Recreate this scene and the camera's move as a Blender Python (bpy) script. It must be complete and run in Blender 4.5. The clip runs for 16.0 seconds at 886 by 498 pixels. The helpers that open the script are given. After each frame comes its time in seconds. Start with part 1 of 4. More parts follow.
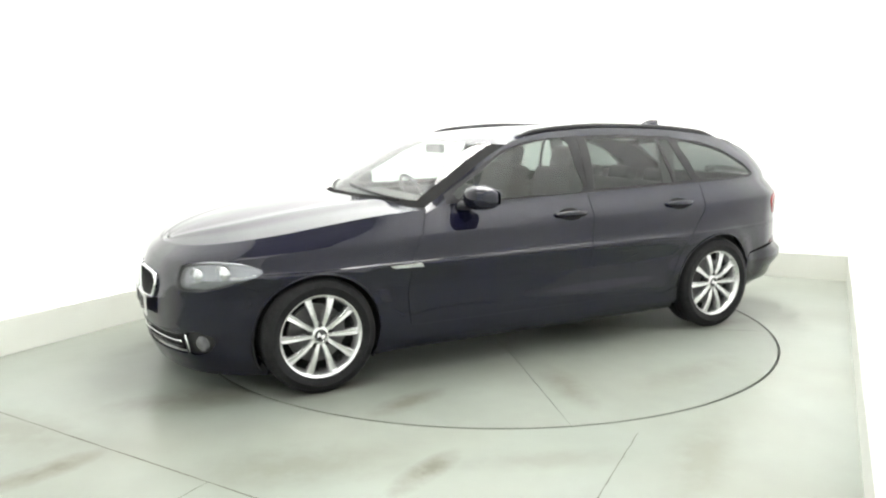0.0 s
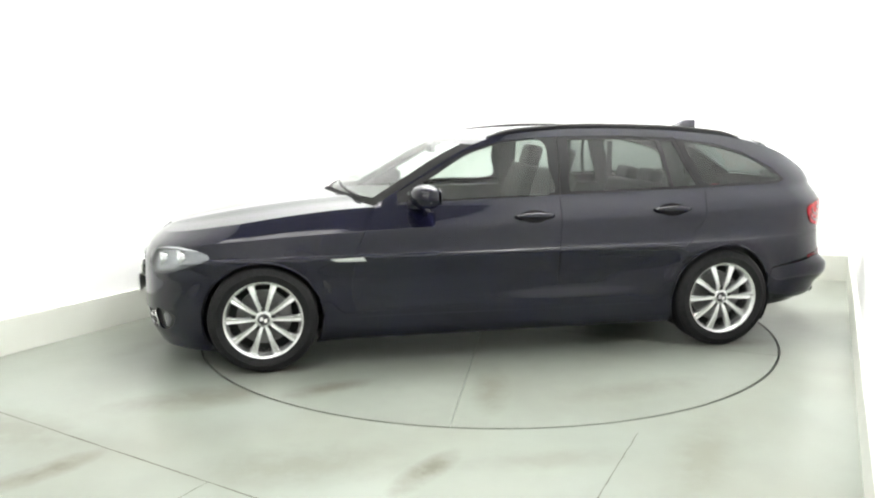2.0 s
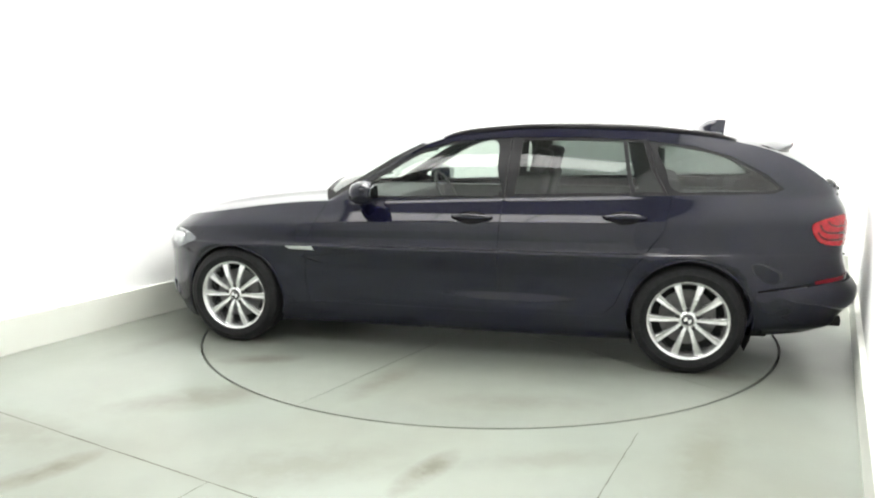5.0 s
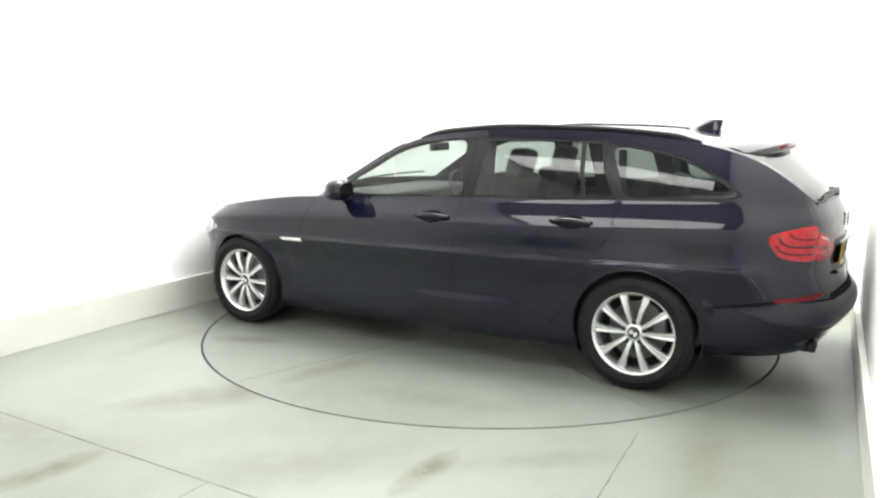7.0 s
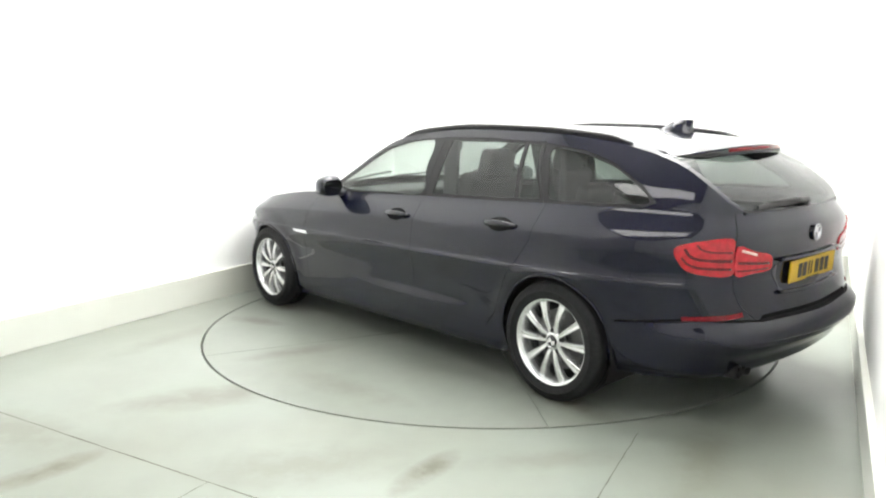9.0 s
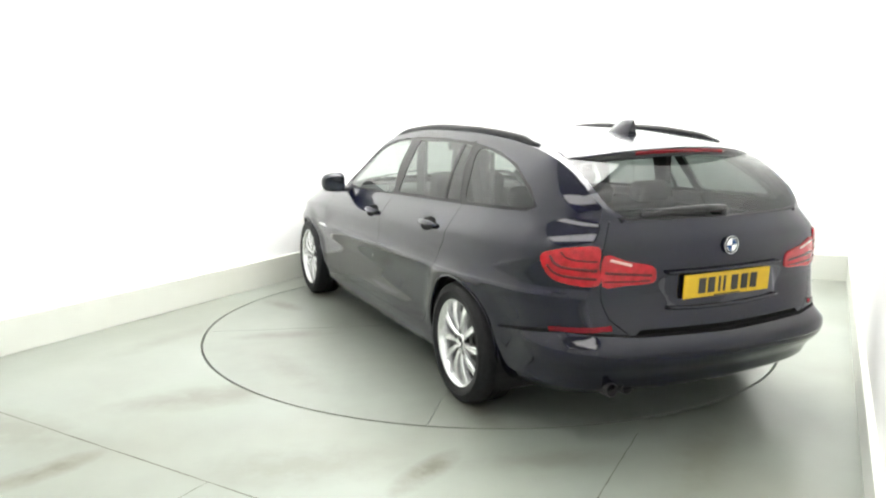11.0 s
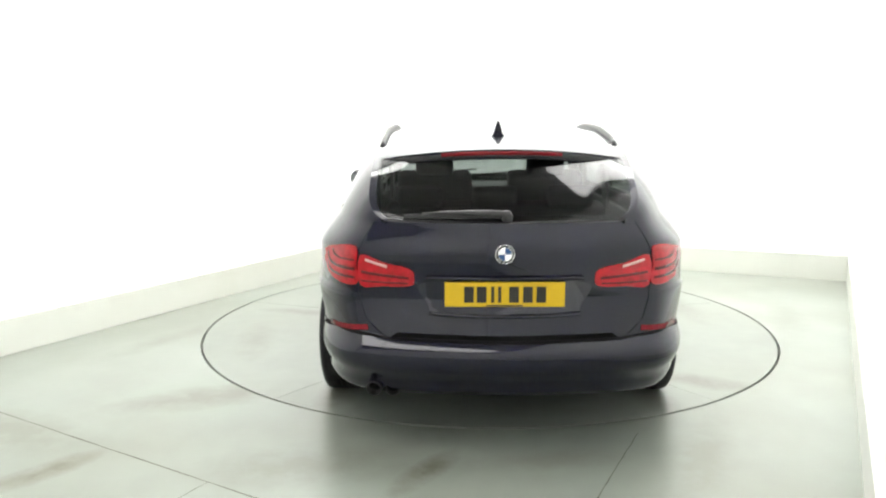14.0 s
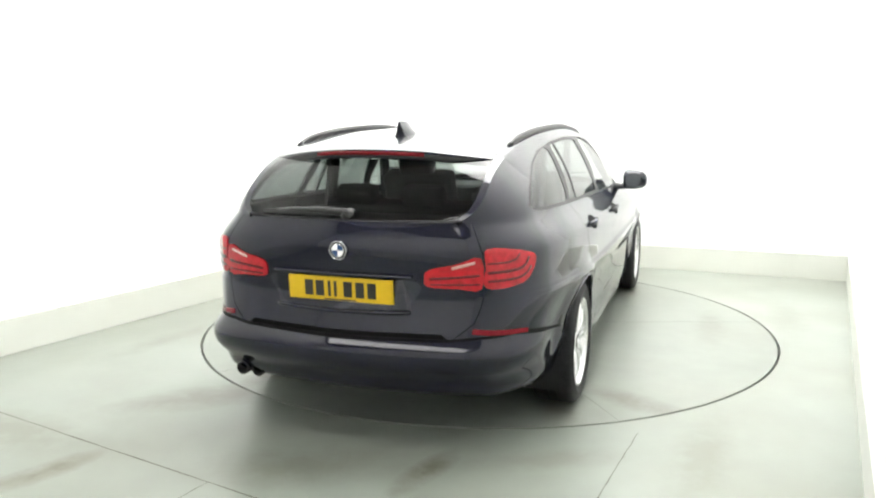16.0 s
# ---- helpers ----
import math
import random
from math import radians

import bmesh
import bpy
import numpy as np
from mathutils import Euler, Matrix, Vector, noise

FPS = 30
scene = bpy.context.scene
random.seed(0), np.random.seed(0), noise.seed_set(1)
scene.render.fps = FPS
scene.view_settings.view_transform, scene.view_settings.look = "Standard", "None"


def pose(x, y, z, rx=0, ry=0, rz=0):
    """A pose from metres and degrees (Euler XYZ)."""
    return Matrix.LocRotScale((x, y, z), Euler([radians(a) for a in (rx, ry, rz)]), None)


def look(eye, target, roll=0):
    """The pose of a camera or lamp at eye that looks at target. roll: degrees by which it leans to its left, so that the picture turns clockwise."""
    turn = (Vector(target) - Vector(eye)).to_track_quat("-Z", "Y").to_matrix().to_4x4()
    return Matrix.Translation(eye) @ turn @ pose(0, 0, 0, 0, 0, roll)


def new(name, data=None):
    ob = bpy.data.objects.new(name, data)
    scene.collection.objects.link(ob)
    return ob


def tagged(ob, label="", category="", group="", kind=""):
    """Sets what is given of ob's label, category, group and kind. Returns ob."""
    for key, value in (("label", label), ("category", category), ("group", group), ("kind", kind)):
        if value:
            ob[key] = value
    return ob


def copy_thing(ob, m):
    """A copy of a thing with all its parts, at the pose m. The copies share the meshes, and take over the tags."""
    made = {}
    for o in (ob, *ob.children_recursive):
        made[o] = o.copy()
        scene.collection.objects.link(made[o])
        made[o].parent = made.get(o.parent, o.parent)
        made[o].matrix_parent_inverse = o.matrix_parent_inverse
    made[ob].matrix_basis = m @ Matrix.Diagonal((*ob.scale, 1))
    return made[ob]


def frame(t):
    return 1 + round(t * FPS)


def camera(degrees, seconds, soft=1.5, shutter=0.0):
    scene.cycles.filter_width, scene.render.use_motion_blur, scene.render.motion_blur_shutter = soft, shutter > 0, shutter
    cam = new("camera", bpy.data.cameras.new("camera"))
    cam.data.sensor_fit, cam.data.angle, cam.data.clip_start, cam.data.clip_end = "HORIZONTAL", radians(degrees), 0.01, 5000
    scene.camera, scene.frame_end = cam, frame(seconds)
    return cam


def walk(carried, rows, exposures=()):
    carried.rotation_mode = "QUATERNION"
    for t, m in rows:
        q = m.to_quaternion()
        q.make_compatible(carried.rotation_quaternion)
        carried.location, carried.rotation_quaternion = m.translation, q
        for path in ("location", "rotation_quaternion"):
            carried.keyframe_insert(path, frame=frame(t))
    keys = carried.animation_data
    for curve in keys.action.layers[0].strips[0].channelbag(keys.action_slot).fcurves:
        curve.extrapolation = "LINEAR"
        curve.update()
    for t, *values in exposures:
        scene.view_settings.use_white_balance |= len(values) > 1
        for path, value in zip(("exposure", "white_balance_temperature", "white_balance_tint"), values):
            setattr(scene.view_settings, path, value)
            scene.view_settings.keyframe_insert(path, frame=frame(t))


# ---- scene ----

# ---------------------------------------------------------------- camera
EYE = (0.0, 0.0, 1.485)
CX, CY, DISC_R = 0.310, 5.577, 2.038          # turntable centre and radius
OFF_X, OFF_Y = 0.0809, -0.0187                 # the car's place on the turntable
cam = camera(60.36, 16.0, soft=2.2)
PITCH, ROLL = -9.449, -0.332
AIM = (0.0, math.cos(radians(PITCH)), EYE[2] + math.sin(radians(PITCH)))
walk(cam, [(0.0, look(EYE, AIM, ROLL)), (16.0, look(EYE, AIM, ROLL))])

# ---------------------------------------------------------------- light
scene.view_settings.exposure = 0.0
world = bpy.data.worlds.new("world")
scene.world = world
world.use_nodes = True
world.node_tree.nodes["Background"].inputs[0].default_value = (0.9, 0.95, 1.0, 1)
world.node_tree.nodes["Background"].inputs[1].default_value = 0.05
LAMP, NEAR = 14.4, 6.4                        # glow of the ceiling light panels and of the row over the near end


# ---------------------------------------------------------------- materials
def mat_base(name):
    m = bpy.data.materials.new(name)
    m.use_nodes = True
    nt = m.node_tree
    return m, nt, nt.nodes["Principled BSDF"]


def link(nt, a, b):
    nt.links.new(a, b)


def noise_node(nt, scale, detail=4, rough=0.55, coord="Object", stretch=None):
    tc = nt.nodes.new("ShaderNodeTexCoord")
    n = nt.nodes.new("ShaderNodeTexNoise")
    n.inputs["Scale"].default_value = scale
    n.inputs["Detail"].default_value = detail
    n.inputs["Roughness"].default_value = rough
    src = tc.outputs[coord]
    if stretch:
        mp = nt.nodes.new("ShaderNodeMapping")
        mp.inputs["Scale"].default_value = stretch
        mp.inputs["Rotation"].default_value = (0, 0, 0.55)
        link(nt, src, mp.inputs[0])
        src = mp.outputs[0]
    link(nt, src, n.inputs["Vector"])
    return n


def ramp(nt, fac, stops):
    r = nt.nodes.new("ShaderNodeValToRGB")
    while len(r.color_ramp.elements) < len(stops):
        r.color_ramp.elements.new(0.5)
    for e, (p, c) in zip(r.color_ramp.elements, stops):
        e.position, e.color = p, (*c, 1)
    link(nt, fac, r.inputs[0])
    return r


def mixed(nt, kind, fac, a, b):
    m = nt.nodes.new("ShaderNodeMix")
    m.data_type, m.blend_type = "RGBA", kind
    if isinstance(fac, (int, float)):
        m.inputs[0].default_value = fac
    else:
        link(nt, fac, m.inputs[0])
    for s, v in ((m.inputs[6], a), (m.inputs[7], b)):
        if isinstance(v, tuple):
            s.default_value = (*v, 1)
        else:
            link(nt, v, s)
    return m.outputs[2]


def bump(nt, height, strength, dist, bsdf):
    b = nt.nodes.new("ShaderNodeBump")
    b.inputs["Strength"].default_value, b.inputs["Distance"].default_value = strength, dist
    link(nt, height, b.inputs["Height"])
    link(nt, b.outputs[0], bsdf.inputs["Normal"])


def simple(name, col, rough=0.5, metal=0.0, vary=0.12, scale=30.0, coat=0.0, bumpy=0.0, spec=0.5):
    m, nt, b = mat_base(name)
    n = noise_node(nt, scale)
    lo = tuple(c * (1 - vary) for c in col)
    hi = tuple(min(1, c * (1 + vary)) for c in col)
    r = ramp(nt, n.outputs[0], [(0.3, lo), (0.7, hi)])
    link(nt, r.outputs[0], b.inputs["Base Color"])
    b.inputs["Roughness"].default_value = rough
    b.inputs["Metallic"].default_value = metal
    b.inputs["Coat Weight"].default_value = coat
    b.inputs["Coat Roughness"].default_value = 0.03
    b.inputs["Specular IOR Level"].default_value = spec
    if bumpy:
        bump(nt, n.outputs[0], 0.4, bumpy, b)
    return m


def concrete(name, base, dirt, wear, gloss=(0.26, 0.34), stains=()):
    """Sealed pale floor paint: broad cloudy stains, fine scuffs, tyre dust, and a few dirty patches."""
    m, nt, b = mat_base(name)
    big = noise_node(nt, 0.55, 2, 0.5)
    mid = noise_node(nt, 1.1, 2, 0.45)
    fine = noise_node(nt, 9, 3, 0.5)
    c1 = ramp(nt, big.outputs[0], [(0.36, tuple(c * 0.86 for c in base)), (0.62, base)])
    st = ramp(nt, mid.outputs[0], [(0.40, (0, 0, 0)), (0.80, (0.7, 0.7, 0.7))])
    c2 = mixed(nt, "MIX", st.outputs[0], c1.outputs[0], dirt)
    f = ramp(nt, fine.outputs[0], [(0.25, (1 - wear,) * 3), (0.75, (1, 1, 1))])
    c3 = mixed(nt, "MULTIPLY", 1.0, c2, f.outputs[0])
    cloud = noise_node(nt, 2.3, 2, 0.5)
    cl = ramp(nt, cloud.outputs[0], [(0.30, (1 - wear * 1.6,) * 3), (0.70, (1, 1, 1))])
    c3 = mixed(nt, "MULTIPLY", 1.0, c3, cl.outputs[0])
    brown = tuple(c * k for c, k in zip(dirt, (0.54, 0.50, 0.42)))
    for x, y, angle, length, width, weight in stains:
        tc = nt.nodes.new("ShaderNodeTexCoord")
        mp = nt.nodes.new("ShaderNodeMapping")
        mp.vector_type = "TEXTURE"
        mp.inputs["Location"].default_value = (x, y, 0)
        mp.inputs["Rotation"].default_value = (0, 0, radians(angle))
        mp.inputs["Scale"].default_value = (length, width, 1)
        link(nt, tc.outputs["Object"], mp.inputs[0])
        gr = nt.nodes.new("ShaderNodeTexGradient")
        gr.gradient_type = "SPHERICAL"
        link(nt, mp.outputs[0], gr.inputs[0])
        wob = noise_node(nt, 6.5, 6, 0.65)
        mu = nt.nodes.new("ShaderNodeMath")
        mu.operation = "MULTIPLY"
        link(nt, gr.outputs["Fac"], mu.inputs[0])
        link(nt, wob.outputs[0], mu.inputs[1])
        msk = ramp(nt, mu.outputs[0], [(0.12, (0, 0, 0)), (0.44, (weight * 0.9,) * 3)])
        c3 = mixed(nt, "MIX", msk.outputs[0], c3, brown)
    link(nt, c3, b.inputs["Base Color"])
    b.inputs["Roughness"].default_value = (gloss[0] + gloss[1]) / 2
    return m


def car_paint():
    m, nt, b = mat_base("dark_blue_paint")
    fl = noise_node(nt, 900, 1, 0.5)
    r = ramp(nt, fl.outputs[0], [(0.35, (0.0011, 0.0013, 0.0080)), (0.75, (0.0019, 0.0023, 0.0160))])
    link(nt, r.outputs[0], b.inputs["Base Color"])
    b.inputs["Metallic"].default_value = 0.0
    b.inputs["Specular IOR Level"].default_value = 0.05
    b.inputs["Roughness"].default_value = 0.40
    b.inputs["Coat Weight"].default_value = 1.0
    b.inputs["Coat Roughness"].default_value = 0.045
    b.inputs["Coat IOR"].default_value = 1.46
    peel = noise_node(nt, 14, 2, 0.5)
    bp = nt.nodes.new("ShaderNodeBump")
    bp.inputs["Strength"].default_value, bp.inputs["Distance"].default_value = 0.05, 0.002
    link(nt, peel.outputs[0], bp.inputs["Height"])
    link(nt, bp.outputs[0], b.inputs["Coat Normal"])
    return m


def pane_glass(name, tint, ior=1.5):
    m = bpy.data.materials.new(name)
    m.use_nodes = True
    nt = m.node_tree
    nt.nodes.remove(nt.nodes["Principled BSDF"])
    t = nt.nodes.new("ShaderNodeBsdfTransparent")
    t.inputs[0].default_value = (*tint, 1)
    g = nt.nodes.new("ShaderNodeBsdfGlossy")
    g.inputs["Roughness"].default_value = 0.05
    lw = nt.nodes.new("ShaderNodeLayerWeight")
    lw.inputs[0].default_value = 0.5
    f0 = ((ior - 1) / (ior + 1)) ** 2 * 1.5
    pw = nt.nodes.new("ShaderNodeMath")
    pw.operation = "POWER"
    pw.inputs[1].default_value = 4.5
    link(nt, lw.outputs["Facing"], pw.inputs[0])
    fr = nt.nodes.new("ShaderNodeMath")
    fr.operation = "MULTIPLY_ADD"
    fr.inputs[1].default_value, fr.inputs[2].default_value = 1 - f0, f0
    link(nt, pw.outputs[0], fr.inputs[0])
    mx = nt.nodes.new("ShaderNodeMixShader")
    link(nt, fr.outputs[0], mx.inputs[0])
    link(nt, t.outputs[0], mx.inputs[1])
    link(nt, g.outputs[0], mx.inputs[2])
    link(nt, mx.outputs[0], nt.nodes["Material Output"].inputs[0])
    return m


def glowing(name, col, strength):
    m, nt, b = mat_base(name)
    b.inputs["Base Color"].default_value = (0.9, 0.9, 0.9, 1)
    b.inputs["Emission Color"].default_value = (*col, 1)
    b.inputs["Emission Strength"].default_value = strength
    return m


PAINT = car_paint()
BLACK = simple("black_trim_plastic", (0.012, 0.012, 0.013), 0.45, scale=80, vary=0.3)
GLOSSBLACK = simple("satin_black_trim", (0.008, 0.008, 0.009), 0.32, scale=60, spec=0.3)
RUBBER = simple("tyre_rubber", (0.009, 0.009, 0.010), 0.6, scale=40, vary=0.35, bumpy=0.001, spec=0.25)
# Also used where black stands in for shade: bumper slot, handle recess, screen pillars.
SEAL_SHADE = simple("black_seal_and_shade", (0.004, 0.004, 0.004), 0.8, spec=0.12)
ALLOY = simple("silver_alloy_paint", (0.74, 0.745, 0.75), 0.24, 0.8, vary=0.06, coat=0.6)
DISC_STEEL = simple("brake_steel", (0.14, 0.14, 0.14), 0.4, 0.9, scale=90)
CHROME = simple("chrome", (0.85, 0.85, 0.86), 0.06, 1.0, vary=0.03)
CAVITY = simple("dark_cavity", (0.006, 0.006, 0.006), 0.9)
GLASS = pane_glass("side_window_glass", (0.72, 0.78, 0.74))
GLASS_DARK = pane_glass("rear_side_window_glass", (0.36, 0.40, 0.38))
GLASS_TAIL = pane_glass("tailgate_window_glass", (0.30, 0.33, 0.32), 1.34)
SCREEN = pane_glass("windscreen_glass", (0.74, 0.79, 0.76))
LENS = pane_glass("headlamp_lens", (0.93, 0.94, 0.95), 1.55)
REFLECTOR = simple("headlamp_reflector", (0.34, 0.35, 0.37), 0.22, 0.75)
REDLAMP = simple("red_lamp_lens", (0.38, 0.004, 0.010), 0.14, coat=0.40, vary=0.30, scale=30, spec=0.35)
REDDARK = simple("dark_red_lamp_bar", (0.085, 0.003, 0.006), 0.2, coat=0.2, spec=0.3)
REDBRAKE = simple("deep_red_brake_lens", (0.15, 0.004, 0.009), 0.25, vary=0.2, scale=60, spec=0.3)
CLEARLAMP = simple("clear_lamp_bar", (0.62, 0.34, 0.32), 0.12, coat=0.6)
YELLOW = simple("yellow_plate", (0.62, 0.40, 0.008), 0.35, vary=0.04)
WHITEPLATE = simple("white_plate", (0.8, 0.8, 0.78), 0.35, vary=0.04)
INK = simple("plate_ink", (0.02, 0.018, 0.015), 0.5)
LEATHER = simple("dark_grey_seat_cloth", (0.035, 0.035, 0.036), 0.7, scale=120, vary=0.25, bumpy=0.001)
CABIN = simple("dark_cabin_plastic", (0.03, 0.03, 0.032), 0.65, scale=100, vary=0.2)
PALECABIN = simple("pale_headlining", (0.33, 0.33, 0.31), 0.9, scale=200)
MIRRORGLASS = simple("mirror_glass", (0.14, 0.15, 0.16), 0.02, 1.0, vary=0.01)
BLUE = simple("badge_blue", (0.02, 0.06, 0.16), 0.2, coat=0.6)
WHITEBADGE = simple("badge_white", (0.8, 0.8, 0.8), 0.25, coat=0.6)
FLOORMAT = concrete("pale_green_floor_paint", (0.272, 0.300, 0.264), (0.185, 0.187, 0.152), 0.05, stains=((-1.74, 3.10, 52, 0.40, 0.14, 1.0), (-0.08, 3.08, 57, 0.36, 0.12, 0.95), (-1.28, 4.02, 20, 0.8, 0.28, 0.6), (-0.65, 3.15, 10, 0.7, 0.35, 0.45), (-2.1, 3.55, -28, 0.9, 0.3, 0.45), (1.15, 3.2, 65, 0.8, 0.22, 0.4), (0.5, 3.2, 8, 0.6, 0.16, 0.35), (-1.9, 5.2, 60, 1.0, 0.2, 0.35), (2.6, 5.6, 70, 0.9, 0.22, 0.3)))
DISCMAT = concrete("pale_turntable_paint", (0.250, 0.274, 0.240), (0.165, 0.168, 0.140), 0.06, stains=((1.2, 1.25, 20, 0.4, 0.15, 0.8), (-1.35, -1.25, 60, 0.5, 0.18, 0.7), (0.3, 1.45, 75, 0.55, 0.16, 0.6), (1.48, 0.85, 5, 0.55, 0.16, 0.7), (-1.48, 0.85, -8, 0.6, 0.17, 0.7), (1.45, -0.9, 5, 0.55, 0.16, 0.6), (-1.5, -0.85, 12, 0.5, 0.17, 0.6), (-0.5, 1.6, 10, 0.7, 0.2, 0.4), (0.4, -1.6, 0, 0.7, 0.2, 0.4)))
WALLMAT = simple("white_wall_paint", (0.86, 0.87, 0.86), 0.75, vary=0.02, scale=6, bumpy=0.001)
KERBMAT = concrete("off_white_skirting_paint", (0.70, 0.715, 0.66), (0.58, 0.58, 0.51), 0.02)
CEILMAT = simple("dark_ceiling_paint", (0.34, 0.34, 0.34), 0.85, vary=0.02, scale=8)
DARKJOINT = simple("dark_joint", (0.07, 0.07, 0.06), 0.9)
NEARGLOW = glowing("near_panel_glow", (1.0, 0.985, 0.96), NEAR)
PANELGLOW = glowing("light_panel_glow", (1.0, 0.985, 0.96), LAMP)


# ---------------------------------------------------------------- helpers
def mesh_of(name, bm, material, smooth=False):
    me = bpy.data.meshes.new(name)
    if not bm.faces.layers.int.get("turned"):
        bmesh.ops.recalc_face_normals(bm, faces=bm.faces[:])
    if smooth:
        for f in bm.faces:
            f.smooth = True
    bm.to_mesh(me)
    bm.free()
    me.materials.append(material)
    return me


def part(name, bm, material, parent, label="", smooth=False, at=None):
    """One mesh object under a thing or under a part."""
    me = bm if isinstance(bm, bpy.types.Mesh) else mesh_of(name, bm, material, smooth)
    ob = new(name, me)
    ob.parent = parent
    if at is not None:
        ob.matrix_basis = at
    if label:
        tagged(ob, label)
    return ob


def sharp(me, deg=35):
    me.set_sharp_from_angle(angle=radians(deg))
    return me


def box(bm, x0, y0, z0, x1, y1, z1, bevel=0.0, m=None):
    r = bmesh.ops.create_cube(bm, size=1.0, matrix=Matrix.Translation(((x0 + x1) / 2, (y0 + y1) / 2, (z0 + z1) / 2)) @ Matrix.Diagonal((x1 - x0, y1 - y0, z1 - z0, 1)))
    vs = r["verts"]
    if bevel:
        es = list({e for v in vs for e in v.link_edges})
        o = bmesh.ops.bevel(bm, geom=es, offset=bevel, segments=3, affect="EDGES", profile=0.6)
        vs = list({v for f in o["faces"] for v in f.verts} | {v for v in vs if v.is_valid})
    if m is not None:
        bmesh.ops.transform(bm, matrix=m, verts=vs)
    return bm


def revolve(bm, prof, n=48, m=Matrix.Identity(4)):
    """Turn (radius, offset) pairs round the y axis."""
    rings = []
    for k in range(n):
        a = 2 * math.pi * k / n
        rings.append([bm.verts.new(m @ Vector((r * math.cos(a), o, r * math.sin(a)))) for r, o in prof])
    for k in range(n):
        A, B = rings[k], rings[(k + 1) % n]
        for i in range(len(prof) - 1):
            bm.faces.new((A[i], A[i + 1], B[i + 1], B[i]))
    return bm


def prism(bm, poly, depth, m=Matrix.Identity(4)):
    """A flat outline in x, z given thickness along y from 0 to depth."""
    a = [bm.verts.new(m @ Vector((x, 0, z))) for x, z in poly]
    b = [bm.verts.new(m @ Vector((x, depth, z))) for x, z in poly]
    bm.faces.new(a)
    bm.faces.new(b[::-1])
    for i in range(len(poly)):
        j = (i + 1) % len(poly)
        bm.faces.new((a[i], b[i], b[j], a[j]))
    return bm


def tube(bm, pts, rx, rz=None, n=10, cap=True):
    """A tube of oval section along a line of points."""
    rz = rz or rx
    pts = [Vector(p) for p in pts]
    rings = []
    for i, p in enumerate(pts):
        d = (pts[min(i + 1, len(pts) - 1)] - pts[max(i - 1, 0)]).normalized()
        up = Vector((0, 0, 1)) if abs(d.z) < 0.9 else Vector((1, 0, 0))
        s = d.cross(up).normalized()
        t = s.cross(d)
        k = rx[i] if isinstance(rx, list) else rx
        q = rz[i] if isinstance(rz, list) else rz
        rings.append([bm.verts.new(p + s * k * math.cos(2 * math.pi * j / n) + t * q * math.sin(2 * math.pi * j / n)) for j in range(n)])
    for a, b in zip(rings, rings[1:]):
        for j in range(n):
            bm.faces.new((a[j], a[(j + 1) % n], b[(j + 1) % n], b[j]))
    if cap:
        bm.faces.new(rings[0][::-1])
        bm.faces.new(rings[-1])
    return bm


def spline(xs, ys, flat=False):
    """A smooth curve through given values, as a function (cubic, limited so that it doesn't overshoot)."""
    x, y = np.array(xs, float), np.array(ys, float)
    if x[0] > x[-1]:
        x, y = x[::-1], y[::-1]
    h = np.diff(x)
    d = np.diff(y) / h
    m = np.zeros(len(x))
    for i in range(1, len(x) - 1):
        if d[i - 1] * d[i] > 0:
            w1, w2 = 2 * h[i] + h[i - 1], h[i] + 2 * h[i - 1]
            m[i] = (w1 + w2) / (w1 / d[i - 1] + w2 / d[i])
    m[0], m[-1] = (0.0, 0.0) if flat else (d[0], d[-1])

    def f(v):
        v = np.clip(v, x[0], x[-1])
        i = np.clip(np.searchsorted(x, v) - 1, 0, len(x) - 2)
        t = (v - x[i]) / h[i]
        return (y[i] * (2 * t**3 - 3 * t**2 + 1) + m[i] * h[i] * (t**3 - 2 * t**2 + t)
                + y[i + 1] * (-2 * t**3 + 3 * t**2) + m[i + 1] * h[i] * (t**3 - t**2))
    return f


# ---------------------------------------------------------------- the room
LEFT_A, LEFT_DIR = Vector((-2.89, 4.79)), Vector((1.16, 2.02)).normalized()
BACK_A, BACK_DIR = Vector((2.28, 7.62)), Vector((1.52, -0.66)).normalized()
RIGHT_A, RIGHT_DIR = Vector((3.80, 6.96)), Vector((-2.09, -4.13)).normalized()
CEIL_Z = 5.8


def meet(a, d, b, e):
    k = ((b - a).x * e.y - (b - a).y * e.x) / (d.x * e.y - d.y * e.x)
    return a + d * k


